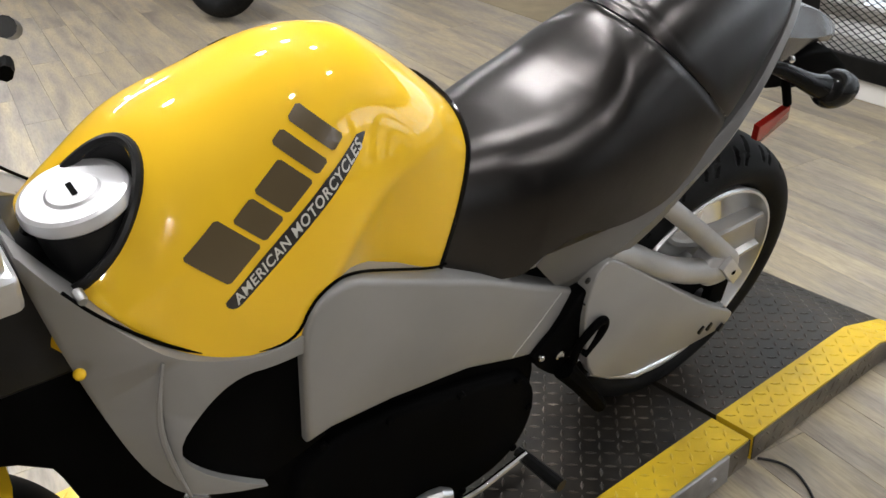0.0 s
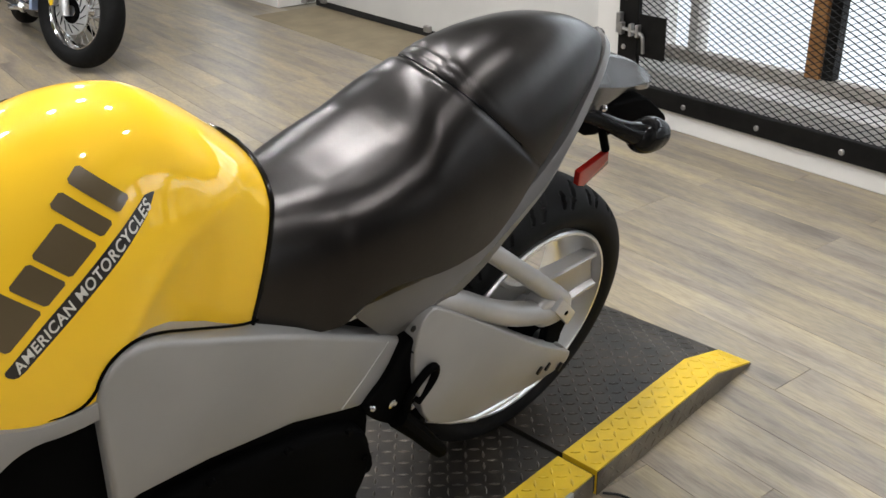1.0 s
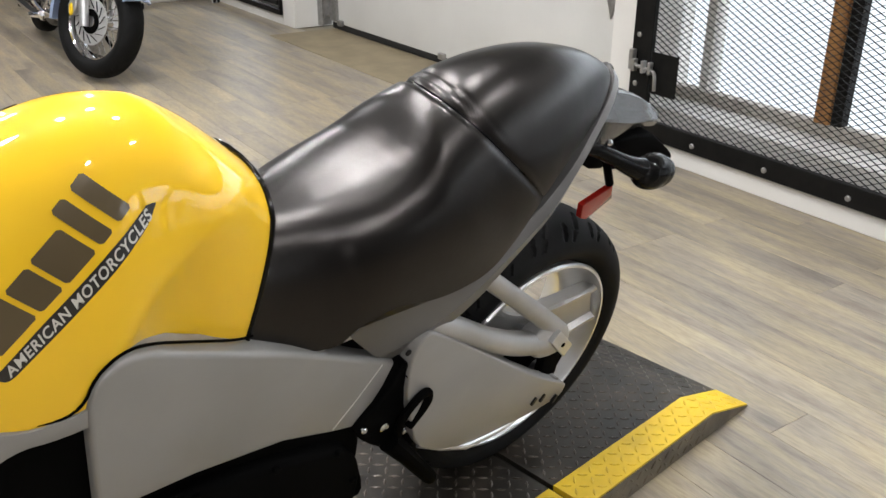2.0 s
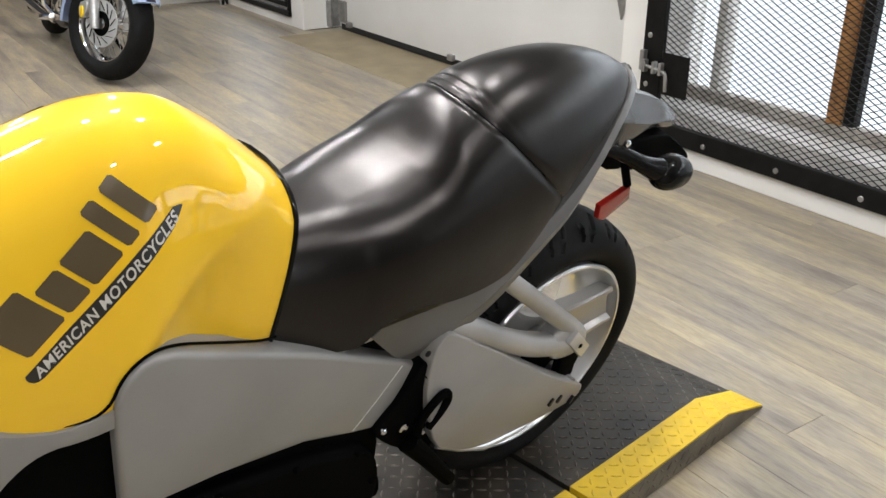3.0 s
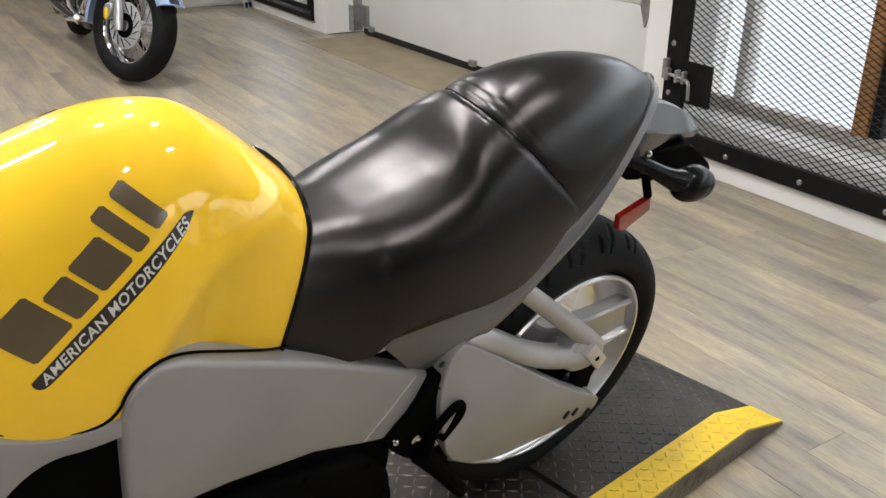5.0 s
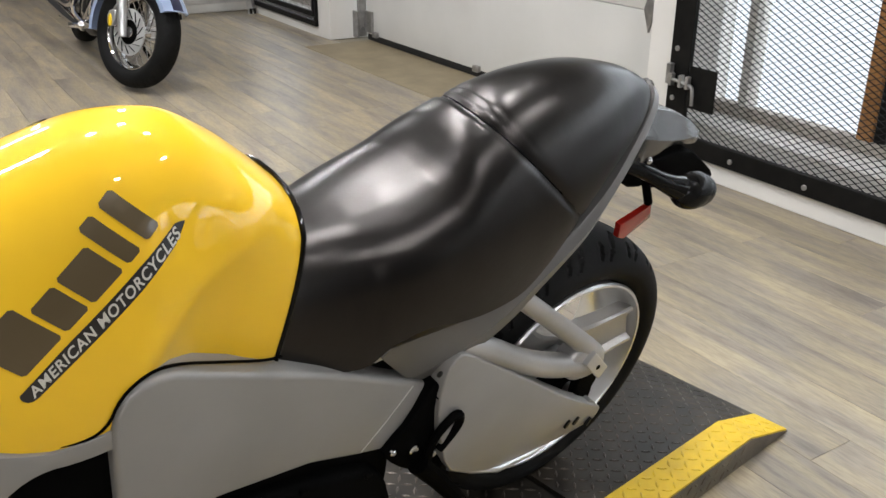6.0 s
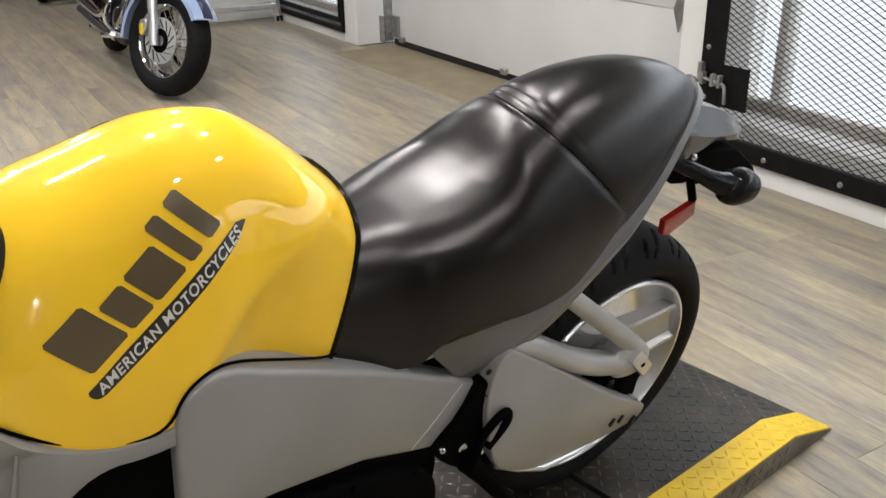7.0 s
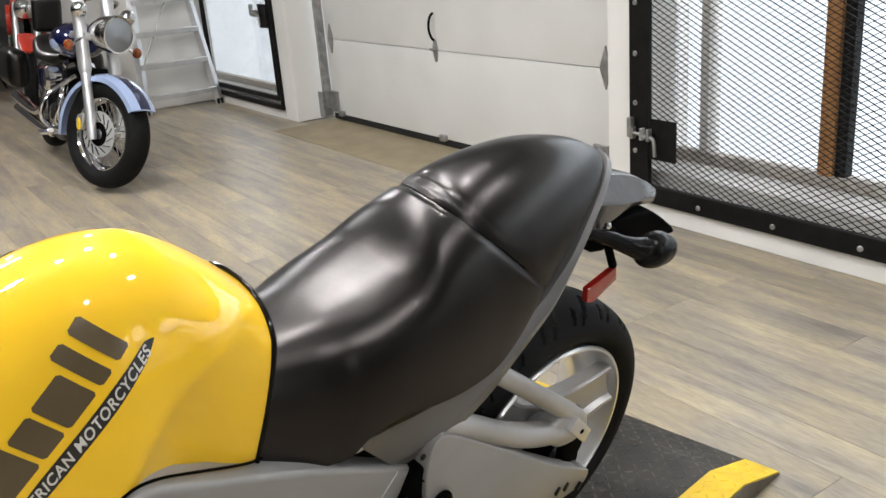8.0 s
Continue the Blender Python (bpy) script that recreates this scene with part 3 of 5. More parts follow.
def tyre_bm(R, half, bead, n=480, m=48, groove=0.006, steps=21, ax=AXLE):
    """A tyre with slanting tread grooves sunk into its crown."""
    loops = []
    for i in range(n):
        a = 2 * math.pi * i / n
        ring = []
        for j in range(m + 1):
            s = -1 + 2 * j / m
            # round crown that falls off to the bead
            y = half * math.sin(s * math.pi / 2) if abs(s) < 0.74 else None
            if y is None:
                q = (abs(s) - 0.74) / 0.26
                y0 = half * math.sin(0.74 * math.pi / 2)
                y = math.copysign(y0 + (half - y0) * math.sin(q * math.pi) * 0.9 - q * q * (half * 0.26), s)
                r0 = R - (R - bead) * 0.40
                r = r0 - (r0 - bead) * q
            else:
                r = R - (R - bead) * 0.40 * (abs(s) / 0.74) ** 2.3
            u = abs(s)
            if groove and 0.04 < u < 0.66:
                f = (a / (2 * math.pi) * steps + (0.5 if s > 0 else 0.0) - 1.1 * u) % 1.0
                if f < 0.10 and (0.1 < u < 0.42 or u > 0.48):
                    r -= groove
                f2 = (a / (2 * math.pi) * steps + 0.45 + (0.5 if s > 0 else 0.0) - 0.7 * u) % 1.0
                if f2 < 0.09 and 0.3 < u < 0.6:
                    r -= groove
            ring.append((r * math.cos(a), y, ax + r * math.sin(a)))
        loops.append(ring)
    loops.append(loops[0])
    bm = rings(loops, closed=False, caps=False)
    bmesh.ops.remove_doubles(bm, verts=bm.verts, dist=1e-6)
    return bm


def dome(stations, n=40, fine=3):
    """A hull over stations (x, half width, foot, crown, roundness across, roundness up)."""
    keys = list(zip(*stations))
    xs = []
    for a, b in zip(keys[0], keys[0][1:]):
        xs += [a + (b - a) * k / fine for k in range(fine)]
    xs.append(keys[0][-1])
    loops = []
    for x in xs:
        w, zb, zt, q, p = (curve([(kx, kv) for kx, kv in zip(keys[0], keys[i])], x) for i in range(1, 6))
        lp = []
        for k in range(n + 1):
            a = math.pi * k / n
            c, s = math.cos(a), math.sin(a)
            lp.append(Vector((x, -math.copysign(abs(c) ** (2 / q), c) * w, zb + (zt - zb) * abs(s) ** (2 / p))))
        loops.append(lp)
    return loops


TANK = [  # x, half width, foot, crown, roundness across, roundness up
    (-1.185, 0.090, 0.792, 0.842, 1.9, 1.8),
    (-1.165, 0.117, 0.783, 0.878, 1.95, 1.8),
    (-1.12, 0.143, 0.764, 0.921, 2.0, 1.82),
    (-1.05, 0.161, 0.740, 0.975, 2.1, 1.87),
    (-0.97, 0.165, 0.722, 1.003, 2.15, 1.90),
    (-0.88, 0.166, 0.715, 1.026, 2.15, 1.90),
    (-0.80, 0.160, 0.70, 1.019, 2.15, 1.90),
    (-0.74, 0.172, 0.69, 0.981, 2.35, 2.1),
    (-0.69, 0.175, 0.68, 0.938, 2.7, 2.5),
    (-0.655, 0.174, 0.68, 0.905, 3.2, 3.0),
]


def knee(x, z):
    """How far the flank slopes in below the crease where the knee rests."""
    fold = curve([(-0.97, 0.70), (-0.90, 0.795), (-0.86, 0.842), (-0.82, 0.875), (-0.78, 0.897), (-0.72, 0.918), (-0.65, 0.935)], x)
    deep = curve([(-0.97, 0.0), (-0.92, 0.020), (-0.86, 0.042), (-0.78, 0.054), (-0.65, 0.056)], x)
    below = fold - z
    below = (below + math.sqrt(below * below + 0.009 ** 2)) / 2
    return deep * (1 - math.exp(-below / 0.080))


def tank_point(x, k):
    """A point of the tank's skin: k runs from 0 at the near foot to 1 at the far one."""
    keys = list(zip(*TANK))
    w, zb, zt, q, p = (curve([(kx, kv) for kx, kv in zip(keys[0], keys[i])], x) for i in range(1, 6))
    a = math.pi * k
    c, s = math.cos(a), math.sin(a)
    y, z = -math.copysign(abs(c) ** (2 / q), c) * w, zb + (zt - zb) * abs(s) ** (2 / p)
    y -= math.copysign(min(abs(y), knee(x, z)), y)
    back = min(1.0, max(0.0, (x + 0.85) / 0.195))
    return Vector((x - back * back * (0.022 * min(1.3, (y / 0.13) ** 2) + 0.22 * max(0.0, 0.875 - z)), y, z))


def tank_normal(x, k):
    return (tank_point(x + 0.004, k) - tank_point(x - 0.004, k)).cross(tank_point(x, k + 0.004) - tank_point(x, k - 0.004)).normalized() * -1


def tank_at(x, z):
    """The place on the near flank at height z."""
    a, b = 0.0, 0.5
    for _ in range(30):
        c = (a + b) / 2
        a, b = (c, b) if tank_point(x, c).z < z else (a, c)
    return (a + b) / 2


def on_tank(outline, lift, cut=5):
    """A flat decal outline (x, z) laid onto the near flank of the tank."""
    bm = bmesh.new()
    f = bm.faces.new([bm.verts.new((x, 0, z)) for x, z in outline])
    bmesh.ops.triangulate(bm, faces=[f])
    for _ in range(cut):
        long_ = [e for e in bm.edges if e.calc_length() > 0.012]
        if not long_:
            break
        bmesh.ops.subdivide_edges(bm, edges=long_, cuts=1)
        bmesh.ops.triangulate(bm, faces=bm.faces[:])
    for v in bm.verts:
        k = tank_at(v.co.x, v.co.z)
        n = tank_normal(v.co.x, k)
        if n.y > 0:
            n = -n
        v.co = tank_point(v.co.x, k) + n * lift
    return bm


SEAT = [
    (-0.722, 0.118, 0.70, 0.842, 2.8, 2.6),
    (-0.66, 0.124, 0.672, 0.836, 2.8, 2.5),
    (-0.60, 0.134, 0.652, 0.842, 2.7, 2.5),
    (-0.565, 0.142, 0.655, 0.848, 2.7, 2.5),
    (-0.54, 0.147, 0.678, 0.854, 2.7, 2.5),
    (-0.48, 0.155, 0.698, 0.873, 2.7, 2.5),
    (-0.41, 0.160, 0.690, 0.904, 2.6, 2.4),
    (-0.35, 0.160, 0.690, 0.938, 2.4, 2.2),
    (-0.29, 0.156, 0.700, 0.966, 2.3, 2.0),
    (-0.24, 0.150, 0.735, 0.979, 2.2, 1.95),
    (-0.20, 0.143, 0.775, 0.985, 2.1, 1.9),
    (-0.14, 0.128, 0.825, 0.988, 2.0, 1.8),
    (-0.08, 0.108, 0.858, 0.982, 2.0, 1.8),
    (0.0, 0.075, 0.887, 0.963, 2.0, 1.9),
    (0.05, 0.045, 0.905, 0.942, 2.0, 2.0),
    (0.085, 0.012, 0.915, 0.922, 2.0, 2.0),
]


def step(s):
    s = min(1.0, max(0.0, s))
    return s * s * (3 - 2 * s)


def seat_hull():
    loops = dome(SEAT, 100, 17)
    for lp in loops:
        for v in lp:
            high = min(1.0, max(0.0, (v.z - 0.77) / 0.06))
            flat = max(0.0, 1 - (v.y / 0.140) ** 2)
            # the rider's hollow ends behind in a horseshoe-shaped step
            edge = -0.392 - 1.4 * v.y * v.y
            v.z -= 0.021 * flat * step((edge + 0.030 - v.x) / 0.066) * step((v.x + 0.72) / 0.30) * high
            v.z += 0.001 * math.exp(-(((v.x - edge - 0.026) / 0.016) ** 2)) * max(0.0, 1 - (v.y / 0.14) ** 2) * high
            # the cushions round off into the seam, and two pleats lie behind it
            d = (v - SEAM_AT).dot(SEAM_N)
            if v.z > 0.72:
                sunk = 0.0055 * math.exp(-((d / 0.0065) ** 2))
                side = max(0.0, 1 - (v.y / 0.118) ** 2)
                for off in (0.017, 0.031):
                    sunk += 0.0028 * math.exp(-(((d - off * (0.45 + 0.55 * side)) / 0.0034) ** 2)) * side ** 0.5
                v.z -= sunk * 0.8
                v.y -= math.copysign(min(abs(v.y), sunk * 0.6), v.y)
    return rings(loops, closed=False)


SEAM_AT, SEAM_N = Vector((-0.347, 0, 0.955)), Vector((1.0, 0, 1.06)).normalized()


def cut_hull(offset, keep_front):
    bm = seat_hull()
    bmesh.ops.bisect_plane(bm, geom=bm.verts[:] + bm.edges[:] + bm.faces[:], plane_co=SEAM_AT + SEAM_N * offset, plane_no=SEAM_N, clear_outer=keep_front, clear_inner=not keep_front)
    bmesh.ops.holes_fill(bm, edges=[e for e in bm.edges if e.is_boundary], sides=0)
    return bm


def motorcycle():
    bike = thing("motorcycle", Matrix.Translation((HERE.x, HERE.y, DECK_Z + 0.001)) @ pose(0, 0, 0, 0, 0, 90 + AZ_BIKE) @ pose(0, 0, 0, LEAN_BIKE, 0, 0),
                 "yellow and silver sport motorcycle with black seat on side stand", "motorcycle")

    # rear wheel
    wheel = part("rear_wheel", turned([(-0.075, 0.233), (-0.080, 0.230), (-0.080, 0.225), (-0.070, 0.220), (-0.04, 0.214), (-0.01, 0.200), (0.02, 0.198), (0.05, 0.212), (0.07, 0.219), (0.080, 0.226), (0.075, 0.233), (0.06, 0.228), (0.0, 0.208), (-0.06, 0.228)], 96, "y", (0, 0, AXLE), True), BRUSHED, bike, "cast aluminium wheel rim")
    part("tyre", tyre_bm(0.313, 0.09, 0.229), RUBBER, wheel, "black grooved sport tyre")
    part("hub", turned([(-0.085, 0.0), (-0.085, 0.035), (-0.07, 0.05), (-0.03, 0.055), (0.05, 0.055), (0.08, 0.04), (0.08, 0.0)], 32, "y", (0, 0, AXLE)), CAST, wheel)
    for k in range(3):
        a0 = radians(SPOKE0 + 120 * k)
        loops = []
        for i in range(9):
            s = i / 8
            r = 0.03 + 0.182 * s
            a = a0 + 0.10 * math.sin(s * math.pi * 0.6)
            c, d = Vector((math.cos(a), 0, math.sin(a))), Vector((-math.sin(a), 0, math.cos(a)))
            hw = 0.092 - 0.080 * s + 0.044 * s * s
            y0, y1 = -0.050 - 0.026 * s, 0.0 - 0.040 * s
            ym = (y0 + y1) / 2
            hy = (y1 - y0) / 2
            # a hollow face between two raised edges
            loops.append([Vector((0, 0, AXLE)) + c * r + d * hw * u + Vector((0, ym + hy * v, 0)) for u, v in ((-1, -0.7), (-0.94, -1), (-0.80, -1), (-0.70, -0.3), (0, -0.15), (0.70, -0.3), (0.80, -1), (0.94, -1), (1, -0.7), (0.85, 1.0), (-0.85, 1.0))])
        part("spoke", rings(loops), CAST, wheel, "", 40)
    part("belt_pulley", turned([(-0.10, 0.03), (-0.10, 0.10), (-0.088, 0.108), (-0.088, 0.085), (-0.094, 0.08), (-0.094, 0.03)], 64, "y", (0, 0, AXLE)), BLACK_METAL, wheel, "dark belt pulley")
    part("axle", tube([(0, -0.16, AXLE), (0, 0.16, AXLE)], 0.014), STEEL, wheel)

    # swing arm: lower beam, upper brace, axle plate, both sides
    for sgn in (-1, 1):
        y = 0.135 * sgn
        part("swingarm_beam", tube([(-0.47, y * 0.55, 0.60), (-0.40, y * 0.88, 0.615), (-0.333, y * 0.98, 0.586), (-0.23, y, 0.512), (-0.13, y, 0.455), (-0.045, y, 0.425)], [0.018, 0.021, 0.022, 0.0225, 0.024, 0.024], 16, 1.0, 2), CAST, bike, "silver painted cast swing arm")
        part("swingarm_brace", tube([(-0.33, y * 0.86, 0.715), (-0.265, y * 0.97, 0.66), (-0.149, y, 0.562), (-0.03, y, 0.458)], [0.016, 0.017, 0.018, 0.020], 14, 1.0, 1), CAST, bike)
        part("axle_housing", slab(smoothed([(-0.100, 0.468), (-0.035, 0.482), (0.012, 0.450), (0.024, 0.405), (-0.012, 0.384), (-0.085, 0.400)], 2), 0.152 * sgn, 0.112 * sgn, 0.012), CAST, bike)
        part("axle_plate", slab([(-0.040, 0.470), (0.016, 0.411), (-0.001, 0.386), (-0.058, 0.446)], 0.163 * sgn, 0.1525 * sgn, 0.002), BRUSHED, bike, "bare alloy axle plate")
        part("axle_block", slab(smoothed([(-0.04, 0.44), (0.01, 0.43), (0.02, 0.29), (-0.03, 0.28)], 1), y - 0.01, y + 0.008, 0.003), BLACK_METAL, bike)
    # black disc in place of the dark hole through the axle plate
    bolt_head(bike, (-0.018, -0.163, 0.425), 0.0055, "y", 0.002, BLACK_METAL)

    # belt cover with its rolled lower lip
    def cover_bend(x, y, z):
        return (x, y - 0.015 * math.exp(-((z - 0.36) / 0.12) ** 2) + 0.02, z)

    cover = part("belt_cover", slab(smoothed([(-0.412, 0.45), (-0.425, 0.52), (-0.420, 0.585), (-0.400, 0.612), (-0.380, 0.606), (-0.286, 0.535), (-0.091, 0.383), (0.026, 0.305), (0.040, 0.292), (0.038, 0.264), (0.020, 0.256), (-0.044, 0.253), (-0.146, 0.262), (-0.237, 0.270), (-0.334, 0.318), (-0.385, 0.36)], 1), -0.175, -0.145, 0.004, 3, cover_bend), SILVER, bike, "silver painted belt cover")
    part("cover_lip", tube([(-0.36, -0.152, 0.330), (-0.30, -0.157, 0.296), (-0.235, -0.162, 0.268), (-0.15, -0.162, 0.259), (-0.09, -0.158, 0.255)], [0.003, 0.006, 0.008, 0.006, 0.003], 8), BRUSHED, cover, "bright rolled lip")
    for hx, hz in ((-0.062, 0.302), (-0.036, 0.298), (0.010, 0.272)):
        part("slot", slab(smoothed([(hx - 0.008, hz - 0.010), (hx + 0.001, hz + 0.008), (hx + 0.007, hz + 0.004), (hx - 0.002, hz - 0.013)], 1), -0.170, -0.160, 0), BLACK_PLASTIC, cover)

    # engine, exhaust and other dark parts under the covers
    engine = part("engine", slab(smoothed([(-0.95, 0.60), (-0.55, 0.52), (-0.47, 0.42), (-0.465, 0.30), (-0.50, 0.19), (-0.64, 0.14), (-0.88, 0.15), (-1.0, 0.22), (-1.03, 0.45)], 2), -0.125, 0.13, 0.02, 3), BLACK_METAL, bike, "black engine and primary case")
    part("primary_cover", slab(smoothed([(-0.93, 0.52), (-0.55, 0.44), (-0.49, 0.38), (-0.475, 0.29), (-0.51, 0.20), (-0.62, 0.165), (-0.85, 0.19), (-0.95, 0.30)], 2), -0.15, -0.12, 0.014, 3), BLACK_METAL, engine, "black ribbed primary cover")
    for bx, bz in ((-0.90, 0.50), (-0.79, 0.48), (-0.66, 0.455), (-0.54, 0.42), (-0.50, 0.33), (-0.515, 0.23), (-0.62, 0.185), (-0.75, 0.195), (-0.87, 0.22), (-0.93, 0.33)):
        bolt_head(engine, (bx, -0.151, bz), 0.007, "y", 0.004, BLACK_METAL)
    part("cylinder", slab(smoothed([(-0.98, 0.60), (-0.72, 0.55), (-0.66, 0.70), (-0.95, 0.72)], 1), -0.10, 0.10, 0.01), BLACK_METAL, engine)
    part("muffler", tube([(-0.95, 0.0, 0.14), (-0.5, 0.0, 0.13), (-0.38, 0.0, 0.13)], 0.055, 16), BLACK_METAL, bike, "black muffler under the engine")
    part("side_stand", tube([(-0.62, -0.12, 0.18), (-0.60, -0.2, 0.02), (-0.60, -0.225, -0.053)], 0.011, 10), BLACK_METAL, bike, "side stand leg, folded out")
    part("stand_foot", box(-0.63, -0.57, -0.25, -0.205, -0.062, -0.052, 0.003, 1), BLACK_METAL, bike)

    # shift linkage
    part("shift_rod", tube([(-0.68, -0.17, 0.19), (-0.60, -0.175, 0.205), (-0.505, -0.175, 0.235)], 0.006, 8), CHROME, bike, "bright shift rod")
    part("shift_lever", tube([(-0.74, -0.16, 0.24), (-0.70, -0.175, 0.265), (-0.675, -0.18, 0.255), (-0.69, -0.185, 0.20)], [0.010, 0.013, 0.009, 0.006], 10, 1.0, 1), BRUSHED, bike, "bare alloy shift lever")
    part("rider_peg", tube([(-0.51, -0.16, 0.225), (-0.50, -0.26, 0.235)], [0.011, 0.013], 10), BLACK_PLASTIC, bike, "black rubber footpeg")

    # peg bracket and folded passenger peg
    bracket = part("peg_bracket", slab(smoothed([(-0.432, 0.560), (-0.410, 0.550), (-0.404, 0.510), (-0.412, 0.476), (-0.395, 0.440), (-0.366, 0.385), (-0.36, 0.34), (-0.39, 0.325), (-0.432, 0.36), (-0.48, 0.40), (-0.515, 0.445), (-0.50, 0.462), (-0.462, 0.492)], 1), -0.148, -0.118, 0.006), BLACK_METAL, bike, "black footpeg bracket")
    part("passenger_peg", tube([(-0.425, -0.160, 0.405), (-0.432, -0.165, 0.448), (-0.400, -0.168, 0.492), (-0.380, -0.168, 0.492), (-0.376, -0.166, 0.460), (-0.405, -0.162, 0.415)], 0.0075, 10, 1.0, 2), BLACK_METAL, bracket, "folded passenger peg")
    part("lower_peg", tube([(-0.44, -0.155, 0.395), (-0.40, -0.165, 0.345), (-0.33, -0.172, 0.25)], [0.020, 0.017, 0.014], 10), BLACK_METAL, bracket, "black rubber peg")
    for bx, bz, br in ((-0.452, 0.430, 0.010), (-0.408, 0.430, 0.007), (-0.405, 0.395, 0.007), (-0.418, 0.53, 0.006), (-0.497, 0.447, 0.006)):
        bolt_head(bracket, (bx, -0.151, bz), br, "y", 0.004, CHROME)

    # silver frame covers, each side
    def side_bend(x, y, z):
        return (x, y + 0.085 * (x + 0.93), z)

    for sgn in (-1, 1):
        def flank(x, y, z, sgn=sgn):
            a, b, c = side_bend(x, y, z)
            return (a, b * -sgn, c)
        c = part("frame_cover", slab([(-0.936, 0.552), (-0.941, 0.70), (-0.940, 0.745), (-0.933, 0.772), (-0.920, 0.789), (-0.903, 0.797), (-0.883, 0.799), (-0.862, 0.794), (-0.80, 0.760), (-0.73, 0.723), (-0.638, 0.674), (-0.50, 0.589), (-0.416, 0.538), (-0.406, 0.526), (-0.487, 0.449), (-0.504, 0.442), (-0.554, 0.462), (-0.652, 0.506), (-0.798, 0.541), (-0.90, 0.556)], -0.172, -0.13, 0.0085, 4, flank), SILVER, bike, "silver painted frame cover")
        part("cover_seam", tube([flank(-0.464, -0.1722, 0.560), flank(-0.51, -0.1722, 0.510), flank(-0.553, -0.1722, 0.470)], 0.0013, 6), BRUSHED, c)
        # front scoop that wraps the frame below the tank
        s = part("front_scoop", slab(smoothed([(-1.20, 0.925), (-1.182, 0.895), (-1.145, 0.850), (-1.09, 0.792), (-1.04, 0.760), (-0.98, 0.738), (-0.89, 0.755), (-0.89, 0.722), (-0.97, 0.716), (-1.02, 0.726), (-1.062, 0.700), (-1.102, 0.645), (-1.070, 0.580), (-1.0, 0.510), (-0.985, 0.498), (-1.055, 0.532), (-1.115, 0.580), (-1.142, 0.64), (-1.174, 0.765), (-1.195, 0.88)], 2), -0.168, -0.12, 0.010, 3, lambda x, y, z, sgn=sgn: (x, -sgn * (y + 1.6 * max(0.0, -1.09 - x) ** 1.35), z)), SILVER, bike, "silver painted front cover around a black air scoop")
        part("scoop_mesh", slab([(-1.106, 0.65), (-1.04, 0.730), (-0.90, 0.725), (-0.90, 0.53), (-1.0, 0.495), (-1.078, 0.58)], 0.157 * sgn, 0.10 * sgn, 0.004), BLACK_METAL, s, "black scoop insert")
        part("scoop_rib", tube([(-1.098, 0.160 * sgn, 0.785), (-1.115, 0.164 * sgn, 0.70), (-1.105, 0.168 * sgn, 0.62), (-1.09, 0.1665 * sgn, 0.555)], [0.002, 0.004, 0.004, 0.002], 8, 1.0, 2), SILVER, s)
        # black bead laid along the joint, standing in for the gap's shade
        part("gap_bead", tube([(-1.17, 0.125 * sgn, 0.888), (-1.145, 0.137 * sgn, 0.853), (-1.09, 0.151 * sgn, 0.796), (-1.04, 0.159 * sgn, 0.763), (-0.98, 0.163 * sgn, 0.741), (-0.944, 0.166 * sgn, 0.748), (-0.927, 0.164 * sgn, 0.787), (-0.894, 0.159 * sgn, 0.804), (-0.860, 0.153 * sgn, 0.798), (-0.80, 0.142 * sgn, 0.765), (-0.73, 0.133 * sgn, 0.729), (-0.705, 0.128 * sgn, 0.722)], 0.0019, 8, 1.0, 2), BLACK_METAL, s, "thin black bead in place of the dark gap under the tank")
    part("frame_knob", ball((-1.176, -0.150, 0.803), 0.0065, 0.0065, 0.0065, 12), YELLOW, bike, "yellow capped bolt")

    # tank: the skin with an opening for the filler well
    xs = [-1.185 + 0.53 * k / 66 for k in range(67)]
    bm = rings([[tank_point(x, k / 72) for k in range(73)] for x in xs], closed=False, caps=True)
    wx, wy, wa, wb = -1.124, -0.042, 0.063, 0.052

    def in_well(p):
        return ((p.x - wx) / wa) ** 2 + ((p.y - wy) / wb) ** 2 < 1 and p.z > 0.80

    bmesh.ops.delete(bm, geom=[f for f in bm.faces if len(f.verts) <= 4 and in_well(f.calc_center_median())], context="FACES")
    tank = part("fuel_tank", bm, YELLOW, bike, "glossy yellow fuel tank", 50)

    def crown(x, y):
        kk = 0.5
        lo, hi = 0.0, 1.0
        for _ in range(26):
            kk = (lo + hi) / 2
            if tank_point(x, kk).y < y:
                lo = kk
            else:
                hi = kk
        return tank_point(x, kk).z

    rim, deep = [], []
    for k in range(48):
        a = 2 * math.pi * k / 48
        x, y = wx + wa * 1.03 * math.cos(a), wy + wb * 1.03 * math.sin(a)
        x = max(x, -1.184)
        rim.append(Vector((x, y, crown(x, y) + 0.001)))
        deep.append(Vector((wx + wa * 0.92 * math.cos(a), wy + wb * 0.92 * math.sin(a), 0.80 + (x - wx) * 0.3)))
    well_bm = rings([rim, deep], caps=False)
    well_bm.faces.new([v for v in well_bm.verts][48:])
    part("filler_well", well_bm, BLACK_PLASTIC, tank, "black filler recess")
    part("well_trim", tube(rim + rim[:2], 0.0058, 8), BLACK_PLASTIC, tank, "black rubber trim")
    cap_m = pose(-1.121, -0.038, 0.924, -4, -10, 0)
    neck_bm = turned([(-0.08, 0.0), (-0.08, 0.046), (-0.012, 0.050), (-0.012, 0.0)], 40, "z")
    neck_bm.transform(cap_m)
    part("filler_neck", neck_bm, BLACK_PLASTIC, tank, "black filler neck")
